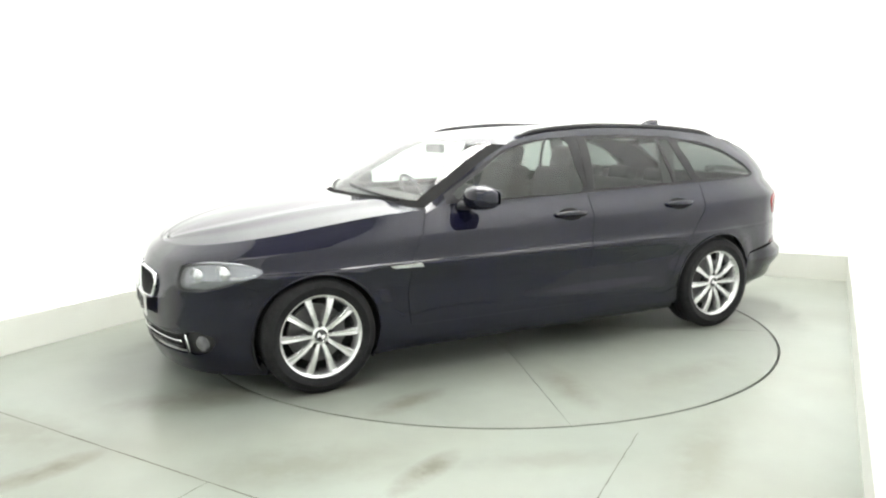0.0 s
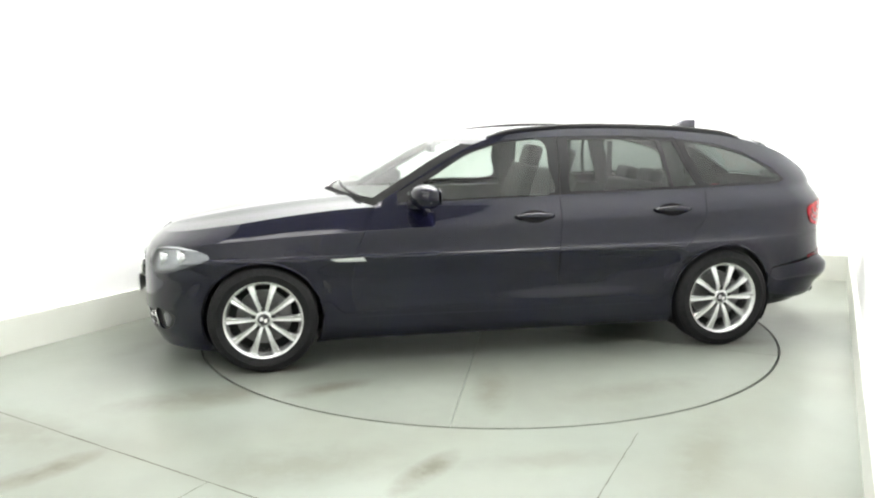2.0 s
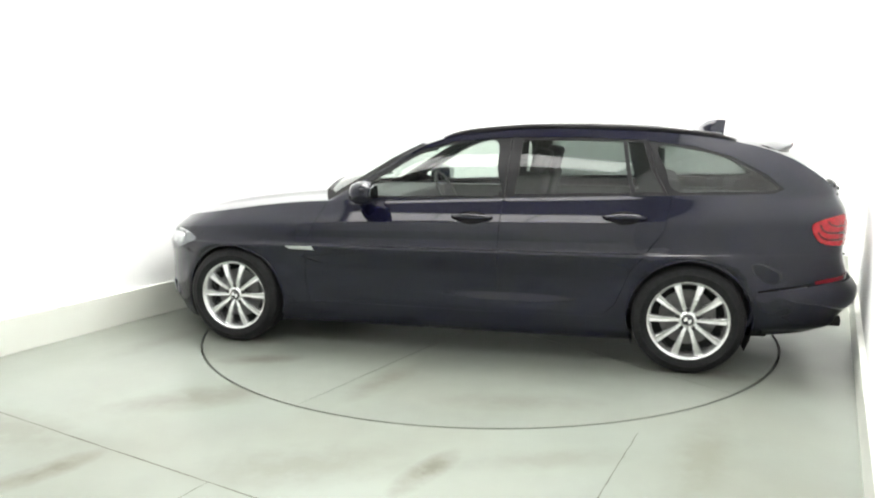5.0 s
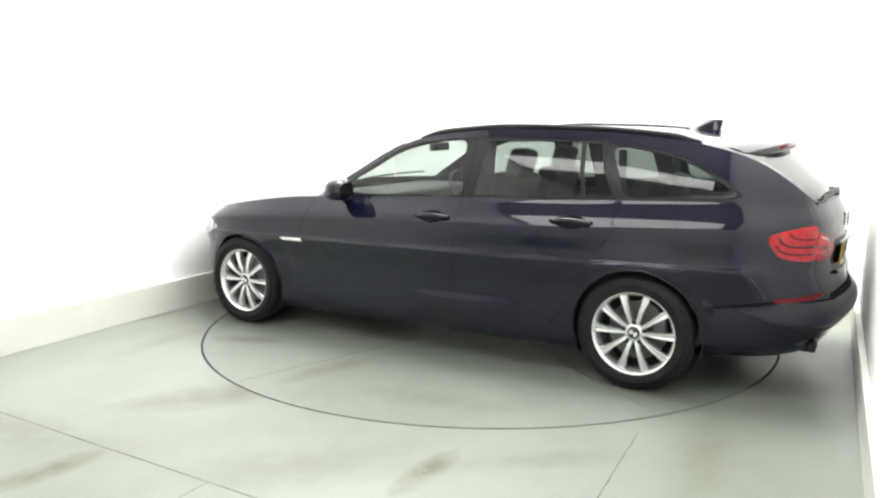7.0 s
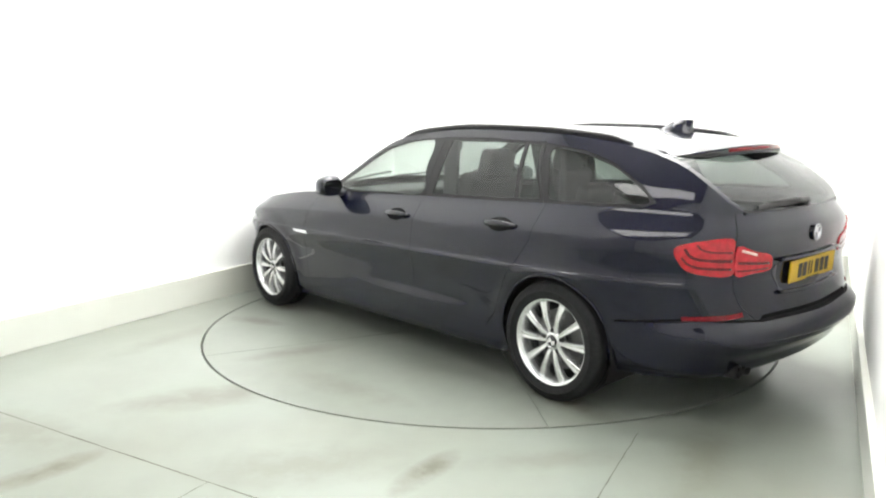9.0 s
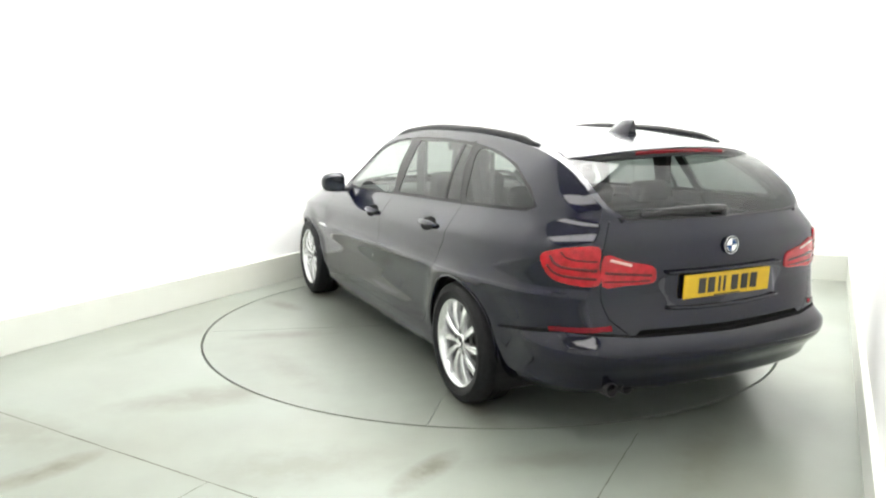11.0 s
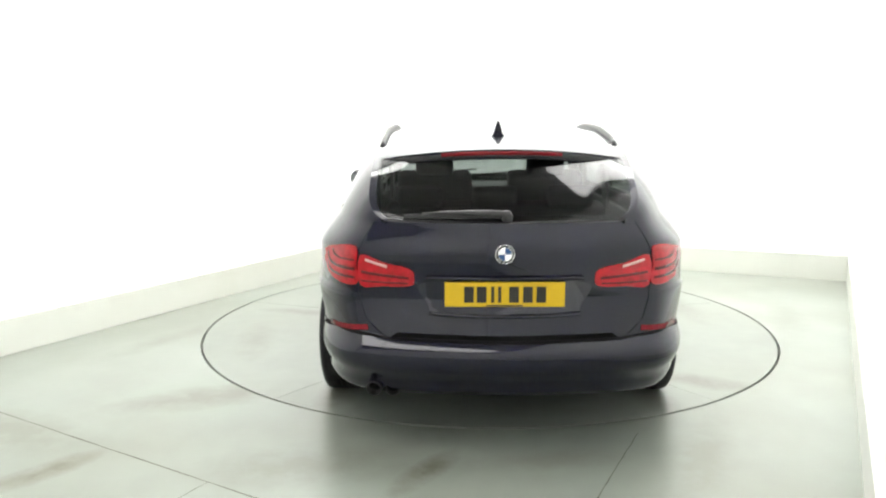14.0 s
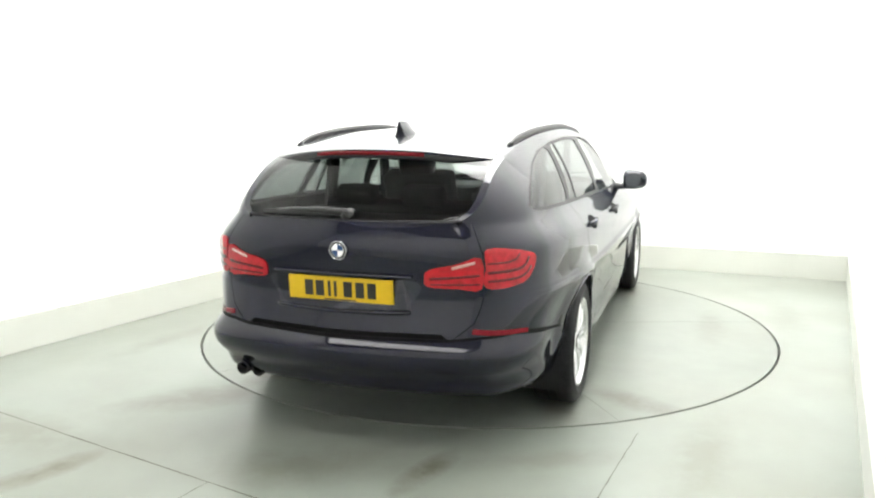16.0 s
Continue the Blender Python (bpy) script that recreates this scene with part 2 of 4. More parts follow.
def build_room():
    c_lb = meet(LEFT_A, LEFT_DIR, BACK_A, BACK_DIR)
    c_rb = RIGHT_A
    c_rf = RIGHT_A + RIGHT_DIR * 8.6
    c_lf = c_lb - LEFT_DIR * 10.5
    ring = [c_lb, c_rb, c_rf, c_lf]
    mid = sum(ring, Vector((0, 0))) / 4
    names = ["wall_north", "wall_east", "wall_south", "wall_west"]
    for k in range(4):
        a, b = ring[k], ring[(k + 1) % 4]
        d = (b - a).normalized()
        out = Vector((d.y, -d.x))
        if out.dot(mid - a) > 0:
            out = -out
        ang = math.atan2(d.y, d.x)
        L = (b - a).length
        side = 1 if Vector((-d.y, d.x)).dot(out) > 0 else -1
        m = Matrix.Translation((a.x, a.y, 0)) @ Matrix.Rotation(ang, 4, "Z")
        bm = bmesh.new()
        box(bm, -0.2, min(0, side * 0.2), 0.0, L + 0.2, max(0, side * 0.2), CEIL_Z)
        w = new(names[k], mesh_of(names[k], bm, WALLMAT))
        w.matrix_basis = m
        tagged(w, "plain white painted studio wall, brightly lit", "wall", kind="structure")
        # skirting band that stands proud of the wall
        bm = bmesh.new()
        y0, y1 = sorted((0.0, -side * 0.035))
        box(bm, 0.036, y0, 0.0, L - 0.036, y1, 0.242, 0.006)
        s = new("baseboard", mesh_of("baseboard", bm, KERBMAT))
        s.matrix_basis = m
        tagged(s, "off-white scuffed skirting band along the wall foot", "skirting", kind="structure")
    # floor with a round opening for the turntable
    bm = bmesh.new()
    n = 180
    inner = [bm.verts.new((CX + (DISC_R + 0.006) * math.cos(2 * math.pi * k / n), CY + (DISC_R + 0.006) * math.sin(2 * math.pi * k / n), 0)) for k in range(n)]
    outer = [bm.verts.new((CX + 12 * math.cos(2 * math.pi * k / n), CY + 12 * math.sin(2 * math.pi * k / n), 0)) for k in range(n)]
    low = [bm.verts.new(v.co - Vector((0, 0, 0.05))) for v in inner]
    for k in range(n):
        j = (k + 1) % n
        bm.faces.new((inner[k], outer[k], outer[j], inner[j]))
        bm.faces.new((inner[k], inner[j], low[j], low[k]))
    fl = new("floor", mesh_of("floor", bm, FLOORMAT))
    tagged(fl, "pale green painted concrete floor with scuffs and stains", "floor", kind="structure")
    bm = bmesh.new()
    pit = [bm.verts.new((CX + 2.2 * math.cos(2 * math.pi * k / n), CY + 2.2 * math.sin(2 * math.pi * k / n), -0.05)) for k in range(n)]
    bm.faces.new(pit)
    pt = new("floor_pit", mesh_of("floor_pit", bm, DARKJOINT))
    tagged(pt, "dark pit under the turntable edge", "floor", kind="structure")
    # saw-cut joints in the floor
    joints = [((-2.75, 4.05), (-0.55, 2.73), 0.012), ((-0.99, 3.0), (-1.32, 2.40), 0.008), ((0.93, 3.47), (0.42, 2.46), 0.007)]
    for a, b, w in joints:
        a, b = Vector(a), Vector(b)
        d = (b - a).normalized()
        s = Vector((-d.y, d.x)) * w / 2
        bm = bmesh.new()
        k = 24
        rows = []
        for i in range(k + 1):
            p = a + (b - a) * i / k + Vector((-d.y, d.x)) * 0.004 * noise.noise(Vector((i * 0.7, a.x, b.y)))
            ww = 0.55 + 0.45 * noise.noise(Vector((i * 0.5, 3.1, a.y)))
            rows.append((bm.verts.new((*(p + s * ww), 0.0015)), bm.verts.new((*(p - s * ww), 0.0015))))
        for (p, q), (r, t) in zip(rows, rows[1:]):
            bm.faces.new((p, q, t, r))
        j = new("floor_joint", mesh_of("floor_joint", bm, simple("joint_filler", (0.10, 0.10, 0.08), 0.8)))
        tagged(j, "thin worn joint cut in the painted floor", "joint", kind="structure")
    # ceiling and its light panels
    bm = bmesh.new()
    vs = [bm.verts.new((p.x, p.y, CEIL_Z)) for p in ring]
    ws = [bm.verts.new((p.x, p.y, CEIL_Z + 0.15)) for p in ring]
    bm.faces.new(vs)
    bm.faces.new(ws[::-1])
    for k in range(4):
        bm.faces.new((vs[k], vs[(k + 1) % 4], ws[(k + 1) % 4], ws[k]))
    ce = new("ceiling", mesh_of("ceiling", bm, CEILMAT))
    tagged(ce, "dark studio ceiling with luminous panels", "ceiling", kind="structure")
    # luminous panels over the far half of the turntable, and a row over the near end
    ang = math.atan2(LEFT_DIR.y, LEFT_DIR.x)
    bright = [(a, j) for a in (-0.10, 1.20, 2.50) for j in (-1, 0, 1)]
    for spots, glow, label in ((bright, PANELGLOW, "large bright luminous ceiling panel in a slim frame"),
                               ([(-4.46, j) for j in (-1, 0, 1)], NEARGLOW, "large softer luminous ceiling panel in a slim frame")):
        first = None
        for along, j in spots:
            p = Vector((CX, CY)) + LEFT_DIR * along + Vector((LEFT_DIR.y, -LEFT_DIR.x)) * (j * 1.50)
            m = Matrix.Translation((p.x, p.y, CEIL_Z - 0.05)) @ Matrix.Rotation(ang, 4, "Z")
            if first is None:
                first = new("ceiling_panel_light")
                tagged(first, label, "ceiling light", "ceiling light panels")
                first.matrix_basis = m
                bm = bmesh.new()
                box(bm, -0.645, -0.745, 0.012, 0.645, 0.745, 0.05)
                part("frame", bm, CEILMAT, first)
                bm = bmesh.new()
                box(bm, -0.635, -0.735, 0.0, 0.635, 0.735, 0.011)
                part("diffuser", bm, glow, first)
            else:
                copy_thing(first, m)


def build_turntable():
    disc = new("turntable")
    tagged(disc, "round pale painted turntable of five wedge plates, flush with the floor", "turntable")
    gap = 0.0035
    for k in range(5):
        a0, a1 = radians(72 * k), radians(72 * (k + 1))
        bm = bmesh.new()
        n = 40
        mid = (a0 + a1) / 2
        sh = Vector((math.cos(mid), math.sin(mid), 0)) * gap / math.sin(radians(36))
        top = [bm.verts.new(sh)]
        for i in range(n + 1):
            a = a0 + (a1 - a0) * i / n
            v = Vector((math.cos(a), math.sin(a), 0)) * (DISC_R - 0.010)
            if i in (0, n):
                v = v + sh * math.sin(radians(36)) * 0.6
            top.append(bm.verts.new(v))
        f = bm.faces.new(top)
        o = bmesh.ops.extrude_face_region(bm, geom=[f])
        bmesh.ops.translate(bm, vec=(0, 0, -0.03), verts=[v for v in o["geom"] if isinstance(v, bmesh.types.BMVert)])
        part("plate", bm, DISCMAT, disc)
    bm = bmesh.new()
    bmesh.ops.create_cone(bm, cap_ends=True, segments=96, radius1=DISC_R - 0.03, radius2=DISC_R - 0.03, depth=0.012, matrix=Matrix.Translation((0, 0, -0.040)))
    part("frame", bm, DARKJOINT, disc)
    return disc


# ---------------------------------------------------------------- the car: shape
# Car space: x forward, y to its left, z up, origin midway between the axles on the ground.
ST_FRONT = ((0.0, 0.0), (0.040, 0.36), (0.125, 0.64), (0.30, 0.865), (0.44, 0.95))      # back from the nose, share of the width
ST_SIDE = ((1.55, 1.005), (0.95, 1.035), (0.0, 1.045), (-1.0, 1.04), (-1.60, 1.02))        # x, share of the width
ST_REAR = ((0.42, 0.960), (0.235, 0.872), (0.10, 0.735), (0.030, 0.42), (0.0, 0.0))      # forward of the tail, share of the width
ZX = (2.30, 1.75, 0.95, 0.0, -1.0, -1.75, -2.40)
# per level: nose x, tail x, half width, heights at ZX
LEVELS = (
    (2.235, -2.32, 0.826, (0.120, 0.112, 0.165, 0.170, 0.172, 0.228, 0.270)),
    (2.290, -2.385, 0.866, (0.250, 0.245, 0.235, 0.230, 0.232, 0.290, 0.335)),
    (2.305, -2.465, 0.878, (0.350, 0.362, 0.350, 0.345, 0.350, 0.420, 0.465)),
    (2.303, -2.470, 0.880, (0.390, 0.395, 0.400, 0.400, 0.405, 0.450, 0.495)),
    (2.300, -2.465, 0.886, (0.530, 0.550, 0.545, 0.540, 0.535, 0.545, 0.540)),
    (2.290, -2.425, 0.9215, (0.650, 0.684, 0.694, 0.699, 0.706, 0.719, 0.729)),
    (2.285, -2.427, 0.9125, (0.659, 0.693, 0.703, 0.708, 0.715, 0.728, 0.738)),
    (2.255, -2.435, 0.9035, (0.715, 0.785, 0.838, 0.868, 0.890, 0.918, 0.925)),
    (2.250, -2.435, 0.8980, (0.722, 0.793, 0.848, 0.880, 0.902, 0.930, 0.937)),
    (2.175, -2.390, 0.812, (0.775, 0.872, 0.972, 1.010, 1.040, 1.058, 1.050)),
)


def contour(level):
    nose, tail, w, _ = LEVELS[level]
    pts = [(nose - b, w * s) for b, s in ST_FRONT] + [(x, w * s) for x, s in ST_SIDE] + [(tail + b, w * s) for b, s in ST_REAR]
    return np.array(pts)


def arc_marks():
    """Running length along the side: minus x beside the doors, true length round nose and tail."""
    c = contour(4)
    d = np.hypot(*np.diff(c, axis=0).T)
    marks = np.zeros(len(c))
    k = 7                                     # the station at x = 0
    for i in range(k, len(c) - 1):
        marks[i + 1] = marks[i] + (d[i] if i > 8 else c[i][0] - c[i + 1][0])
    for i in range(k, 0, -1):
        marks[i - 1] = marks[i] - (d[i - 1] if i < 6 else c[i - 1][0] - c[i][0])
    return marks


MARKS = arc_marks()
A0, A1 = MARKS[0], MARKS[-1]
LX = [spline(MARKS, contour(k)[:, 0], True) for k in range(len(LEVELS))]
LY = [spline(MARKS, contour(k)[:, 1]) for k in range(len(LEVELS))]
LZ = [spline(ZX, LEVELS[k][3]) for k in range(len(LEVELS))]


def level_points(a):
    xs = [float(f(a)) for f in LX]
    return np.array([(x, float(LY[k](a)), float(LZ[k](x))) for k, x in enumerate(xs)])


COLS = {}


def flare(x, y, z):
    """How far the skin swells out round the wheel arches and over the sill under the rear doors."""
    if y < 0.70:
        return 0.0
    out = 0.0
    if abs(x + 0.42) < 1.2 and z < 0.50:
        out = 0.015 / (1 + math.exp((z - 0.415) / 0.011)) * math.exp(-((x + 0.42) / 0.42) ** 2) * min(1.0, max(0.0, (z - 0.24) / 0.10))
    if z > 0.30:
        for cx in (1.484, -1.484):
            r = math.hypot(x - cx, (z - 0.326) * 1.02)
            if r < 0.56:
                out += 0.017 * math.exp(-((max(r, 0.385) - 0.385) / 0.060) ** 2) * min(1.0, (z - 0.30) / 0.15) * min(1.0, (y - 0.70) / 0.1)
    return out


def lower_point(a, z):
    """The body's skin at running length a and height z."""
    key = round(a, 5)
    if key not in COLS:
        p = level_points(a)
        COLS[key] = (spline(p[:, 2], p[:, 0]), spline(p[:, 2], p[:, 1]), p[0, 2], p[-1, 2])
    fx, fy, z0, z1 = COLS[key]
    z = min(max(z, z0), z1)
    x, y = float(fx(z)), float(fy(z))
    return Vector((x, max(0.0, y + flare(x, y, z)), z))


# roof edge and belt against x
RX = (0.80, 0.50, 0.29, 0.07, -0.20, -0.60, -1.10, -1.50, -1.80, -2.03, -2.20, -2.27, -2.325)
R_Y = spline(RX, (0.815, 0.752, 0.712, 0.676, 0.655, 0.648, 0.643, 0.630, 0.620, 0.613, 0.610, 0.592, 0.530))
R_Z = spline(RX, (0.985, 1.160, 1.282, 1.375, 1.418, 1.440, 1.428, 1.396, 1.346, 1.270, 1.165, 1.107, 1.056))
_s = np.linspace(A0, A1, 700)
_bx, _by = LX[-1](_s), LY[-1](_s)
_keep = (_bx < 1.0) & (_bx > -2.36)
BELT_Z = LZ[-1]
COWL_A = float(np.interp(-0.80, -_bx[_keep], _s[_keep]))
TAIL_A = float(np.interp(2.325, -_bx[_keep], _s[_keep]))
# shared columns, so that the skin above the belt meets the skin below it point for point
COLUMNS = np.unique(np.round(np.concatenate([np.linspace(A0, MARKS[5], 64), np.linspace(MARKS[5], MARKS[9], 110), np.linspace(MARKS[9], A1, 64), [COWL_A, TAIL_A]]), 5))
_bc = COLUMNS[(COLUMNS > COWL_A - 0.2) & (COLUMNS < TAIL_A + 0.05)]
BELT_Y = spline(LX[-1](_bc)[::-1], LY[-1](_bc)[::-1])
UPPER_COLS = [round(-float(LX[-1](a)), 7) for a in COLUMNS if COWL_A - 1e-4 <= a <= TAIL_A + 1e-4]


def upper_point(a, z):
    """The skin beside the windows, at minus a along the car and height z."""
    x = -a
    zb, zr = float(BELT_Z(x)), float(R_Z(x))
    w = 0.0 if zr - zb < 1e-6 else min(max((z - zb) / (zr - zb), 0), 1)
    y = float(BELT_Y(x)) * (1 - w) + float(R_Y(x)) * w + 0.022 * math.sin(math.pi * w) * min(1, (zr - zb) / 0.3)
    return Vector((x, y, zb + (zr - zb) * w))


TOP_S = (0.0, 0.10, 0.30, 0.36, 0.72, 0.76, 1.0)
TOP_RX = spline(TOP_S, (0.80, 0.56, 0.14, -0.02, -1.80, -1.93, -2.325))
TOP_CX = spline(TOP_S, (1.085, 0.86, 0.43, 0.30, -1.92, -2.05, -2.39))
TOP_CZ = spline((1.085, 0.86, 0.43, 0.20, -0.2, -0.7, -1.2, -1.7, -1.95, -2.035, -2.075, -2.23, -2.39), (1.004, 1.152, 1.370, 1.415, 1.447, 1.460, 1.450, 1.415, 1.390, 1.366, 1.332, 1.193, 1.050))


def top_point(s, w):
    """Windscreen, roof and tailgate glass: s from scuttle to tail, w from the edge (0) to the middle (1)."""
    rx, cx = float(TOP_RX(s)), float(TOP_CX(s))
    k = 1 - (1 - w) ** 2
    return Vector((rx + (cx - rx) * k, float(R_Y(rx)) * (1 - w), float(R_Z(rx)) + (float(TOP_CZ(cx)) - float(R_Z(rx))) * k))


HOOD_C = spline((0.0, 0.12, 0.3, 0.6, 1.0), (2.175, 2.10, 1.92, 1.55, 1.085))
HOOD_Z = spline((2.175, 2.10, 1.92, 1.55, 1.085), (0.775, 0.833, 0.898, 0.975, 1.030))


def hood_point(t, w):
    e = lower_point(A0 + (COWL_A - A0) * t, 9)
    cx = float(HOOD_C(t))
    k = 1 - (1 - w) ** 1.75
    ridge = 0.012 * math.exp(-((w - 0.42) / 0.10) ** 2) * min(1, t * 2)
    return Vector((e.x + (cx - e.x) * (0.35 * w + 0.65 * k), e.y * (1 - w), e.z + (float(HOOD_Z(cx)) - e.z) * k + ridge))


# ---------------------------------------------------------------- the car: cutting the skin into panels
def strip_poly(pts, w):
    """A thin band along a line, for the gap between two panels."""
    pts = [Vector(p) for p in pts]
    out, back = [], []
    for i, p in enumerate(pts):
        d = (pts[min(i + 1, len(pts) - 1)] - pts[max(i - 1, 0)]).normalized()
        n = Vector((-d.y, d.x)) * w / 2
        out.append(tuple(p + n))
        back.append(tuple(p - n))
    return out + back[::-1]


def inside(poly, a, z):
    hit = False
    j = len(poly) - 1
    for i in range(len(poly)):
        (x1, z1), (x2, z2) = poly[i], poly[j]
        if (z1 > z) != (z2 > z) and a < (x2 - x1) * (z - z1) / (z2 - z1) + x1:
            hit = not hit
        j = i
    return hit


def curve_poly(pts, per=5):
    """A closed outline rounded through its corner points."""
    n = len(pts)
    out = []
    for i in range(n):
        p0, p1, p2, p3 = (Vector(pts[(i + k - 1) % n]) for k in range(4))
        for s in range(per):
            t = s / per
            q = 0.5 * ((2 * p1) + (p2 - p0) * t + (2 * p0 - 5 * p1 + 4 * p2 - p3) * t * t + (3 * p1 - p0 - 3 * p2 + p3) * t ** 3)
            out.append((q.x, q.y))
    return out


def cut_sheet(cols, rows_of, regions):
    """A flat sheet in (a, z), sliced along the regions' outlines. Gives the faces' corner lists per region."""
    bm = bmesh.new()
    grid = [[bm.verts.new((a, 0, z)) for z in rows_of(a)] for a in cols]
    for A, B in zip(grid, grid[1:]):
        for i in range(len(A) - 1):
            bm.faces.new((A[i], A[i + 1], B[i + 1], B[i]))
    bmesh.ops.remove_doubles(bm, verts=bm.verts[:], dist=1e-5)
    for name, poly in regions:
        for i in range(len(poly)):
            p, q = Vector((poly[i][0], 0, poly[i][1])), Vector((poly[(i + 1) % len(poly)][0], 0, poly[(i + 1) % len(poly)][1]))
            d = q - p
            L = d.length
            if L < 1e-6:
                continue
            d /= L
            nrm = Vector((-d.z, 0, d.x))
            lo_x, hi_x = min(p.x, q.x), max(p.x, q.x)
            lo_z, hi_z = min(p.z, q.z), max(p.z, q.z)
            faces = []
            for f in bm.faces:
                xs = [v.co.x for v in f.verts]
                if max(xs) < lo_x or min(xs) > hi_x:
                    continue
                zs = [v.co.z for v in f.verts]
                if max(zs) < lo_z or min(zs) > hi_z:
                    continue
                sd = [(v.co - p).dot(nrm) for v in f.verts]
                if max(sd) > 1e-6 and min(sd) < -1e-6:
                    faces.append(f)
            if faces:
                geom = list({e for f in faces for e in f.edges}) + faces + list({v for f in faces for v in f.verts})
                bmesh.ops.bisect_plane(bm, geom=geom, dist=1e-6, plane_co=p, plane_no=nrm)
    found = {}
    for f in bm.faces:
        c = f.calc_center_median()
        name = "body"
        for n, poly in regions:
            if inside(poly, c.x, c.z):
                name = n
                break
        found.setdefault(name, []).append([(v.co.x, v.co.z) for v in f.verts])
    bm.free()
    return found


def outward(fn, a, z, p):
    """The surface normal of fn at (a, z), pointing out of the car."""
    e, margin = 0.004, 0.008
    if fn is lower_point:
        z0, z1 = COLS[round(a, 5)][2:]
        z = min(max(z, z0 + margin), z1 - margin)
    elif fn is upper_point:
        z0, z1 = float(BELT_Z(-a)) + margin, float(R_Z(-a)) - margin
        z = min(max(z, z0), z1) if z1 > z0 else (z0 + z1) / 2
    nn = (fn(a + e, z) - fn(a - e, z)).cross(fn(a, z + e) - fn(a, z - e))
    if p.y < 1e-4:
        nn.y = 0.0
    if nn.length < 1e-12:
        return Vector((0, 0, 0))
    nn.normalize()
    return -nn if nn.dot(p - Vector((p.x * 0.8, 0, 0.6))) < 0 else nn


def skin(faces, fn, sides=(1, -1), bm=None, sink=0.0):
    """The pieces of a sheet laid on the skin fn, on the given sides of the car."""
    bm = bm or bmesh.new()
    keep = bm.verts.layers.float_vector.get("true_normal") or bm.verts.layers.float_vector.new("true_normal")
    for side in sides:
        seen = {}
        for f in faces:
            vs = []
            for a, z in f:
                key = (round(a, 5), round(z, 5))
                if key not in seen:
                    p = fn(a, z)
                    nn = outward(fn, a, z, p)
                    depth = sink(a, z) if callable(sink) else sink
                    if depth:
                        p = p - nn * depth
                    v = bm.verts.new((p.x, p.y * side, p.z))
                    seam = (fn is lower_point and z > COLS[round(a, 5)][3] - 1e-4) or (fn is upper_point and z < float(BELT_Z(-a)) + 1e-4)
                    v[keep] = (0, 0, 0) if callable(sink) or seam else (nn.x, nn.y * side, nn.z)
                    seen[key] = v
                if seen[key] not in vs:
                    vs.append(seen[key])
            if len(vs) > 2:
                try:
                    bm.faces.new(vs if side > 0 else vs[::-1])
                except ValueError:
                    pass
    return bm


def merged(bm, dist=0.0008):
    bmesh.ops.remove_doubles(bm, verts=bm.verts[:], dist=dist)
    return bm


def panel(name, bm, material, parent, label="", thick=0.0, dark_edge=False):
    """A skin panel: smooth, with a folded-in thickness."""
    merged(bm)
    bm.normal_update()
    wrong = []
    for f in bm.faces:
        c = f.calc_center_median()
        if f.normal.dot(c - Vector((max(-1.7, min(1.5, c.x)), 0, 0.62))) < 0:
            wrong.append(f)
    bmesh.ops.reverse_faces(bm, faces=wrong)
    bm.faces.layers.int.new("turned")
    layer = bm.verts.layers.float_vector.get("true_normal")
    normals = [tuple(v[layer]) for v in bm.verts] if layer else None
    ob = part(name, bm, material, parent, label, smooth=True)
    if normals and name not in ("rear_bumper", "bumper_step"):
        ob.data.normals_split_custom_set_from_vertices(normals)
    else:
        ob.data.set_sharp_from_angle(angle=radians(38))
    if thick:
        s = ob.modifiers.new("fold", "SOLIDIFY")
        s.thickness, s.offset, s.use_rim = thick, -1, True
        if dark_edge:
            ob.data.materials.append(SEAL_SHADE)
            s.material_offset_rim = 1
        e = ob.modifiers.new("crisp", "EDGE_SPLIT")
        e.split_angle = radians(50)
    return ob


WHEEL_X, WHEEL_R = 1.484, 0.326
DOOR_F = [(-0.93, 0.315), (-0.955, 0.50), (-0.925, 0.72), (-0.80, 0.985), (-0.62, 1.12), (-0.10, 1.50), (0.40, 1.50), (0.372, 1.02), (0.345, 0.70), (0.345, 0.315)]
DOOR_R = [(0.345, 0.315), (0.345, 0.70), (0.372, 1.02), (0.42, 1.50), (1.24, 1.50), (1.36, 1.05), (1.33, 0.86), (1.14, 0.60), (1.06, 0.40), (0.98, 0.315)]


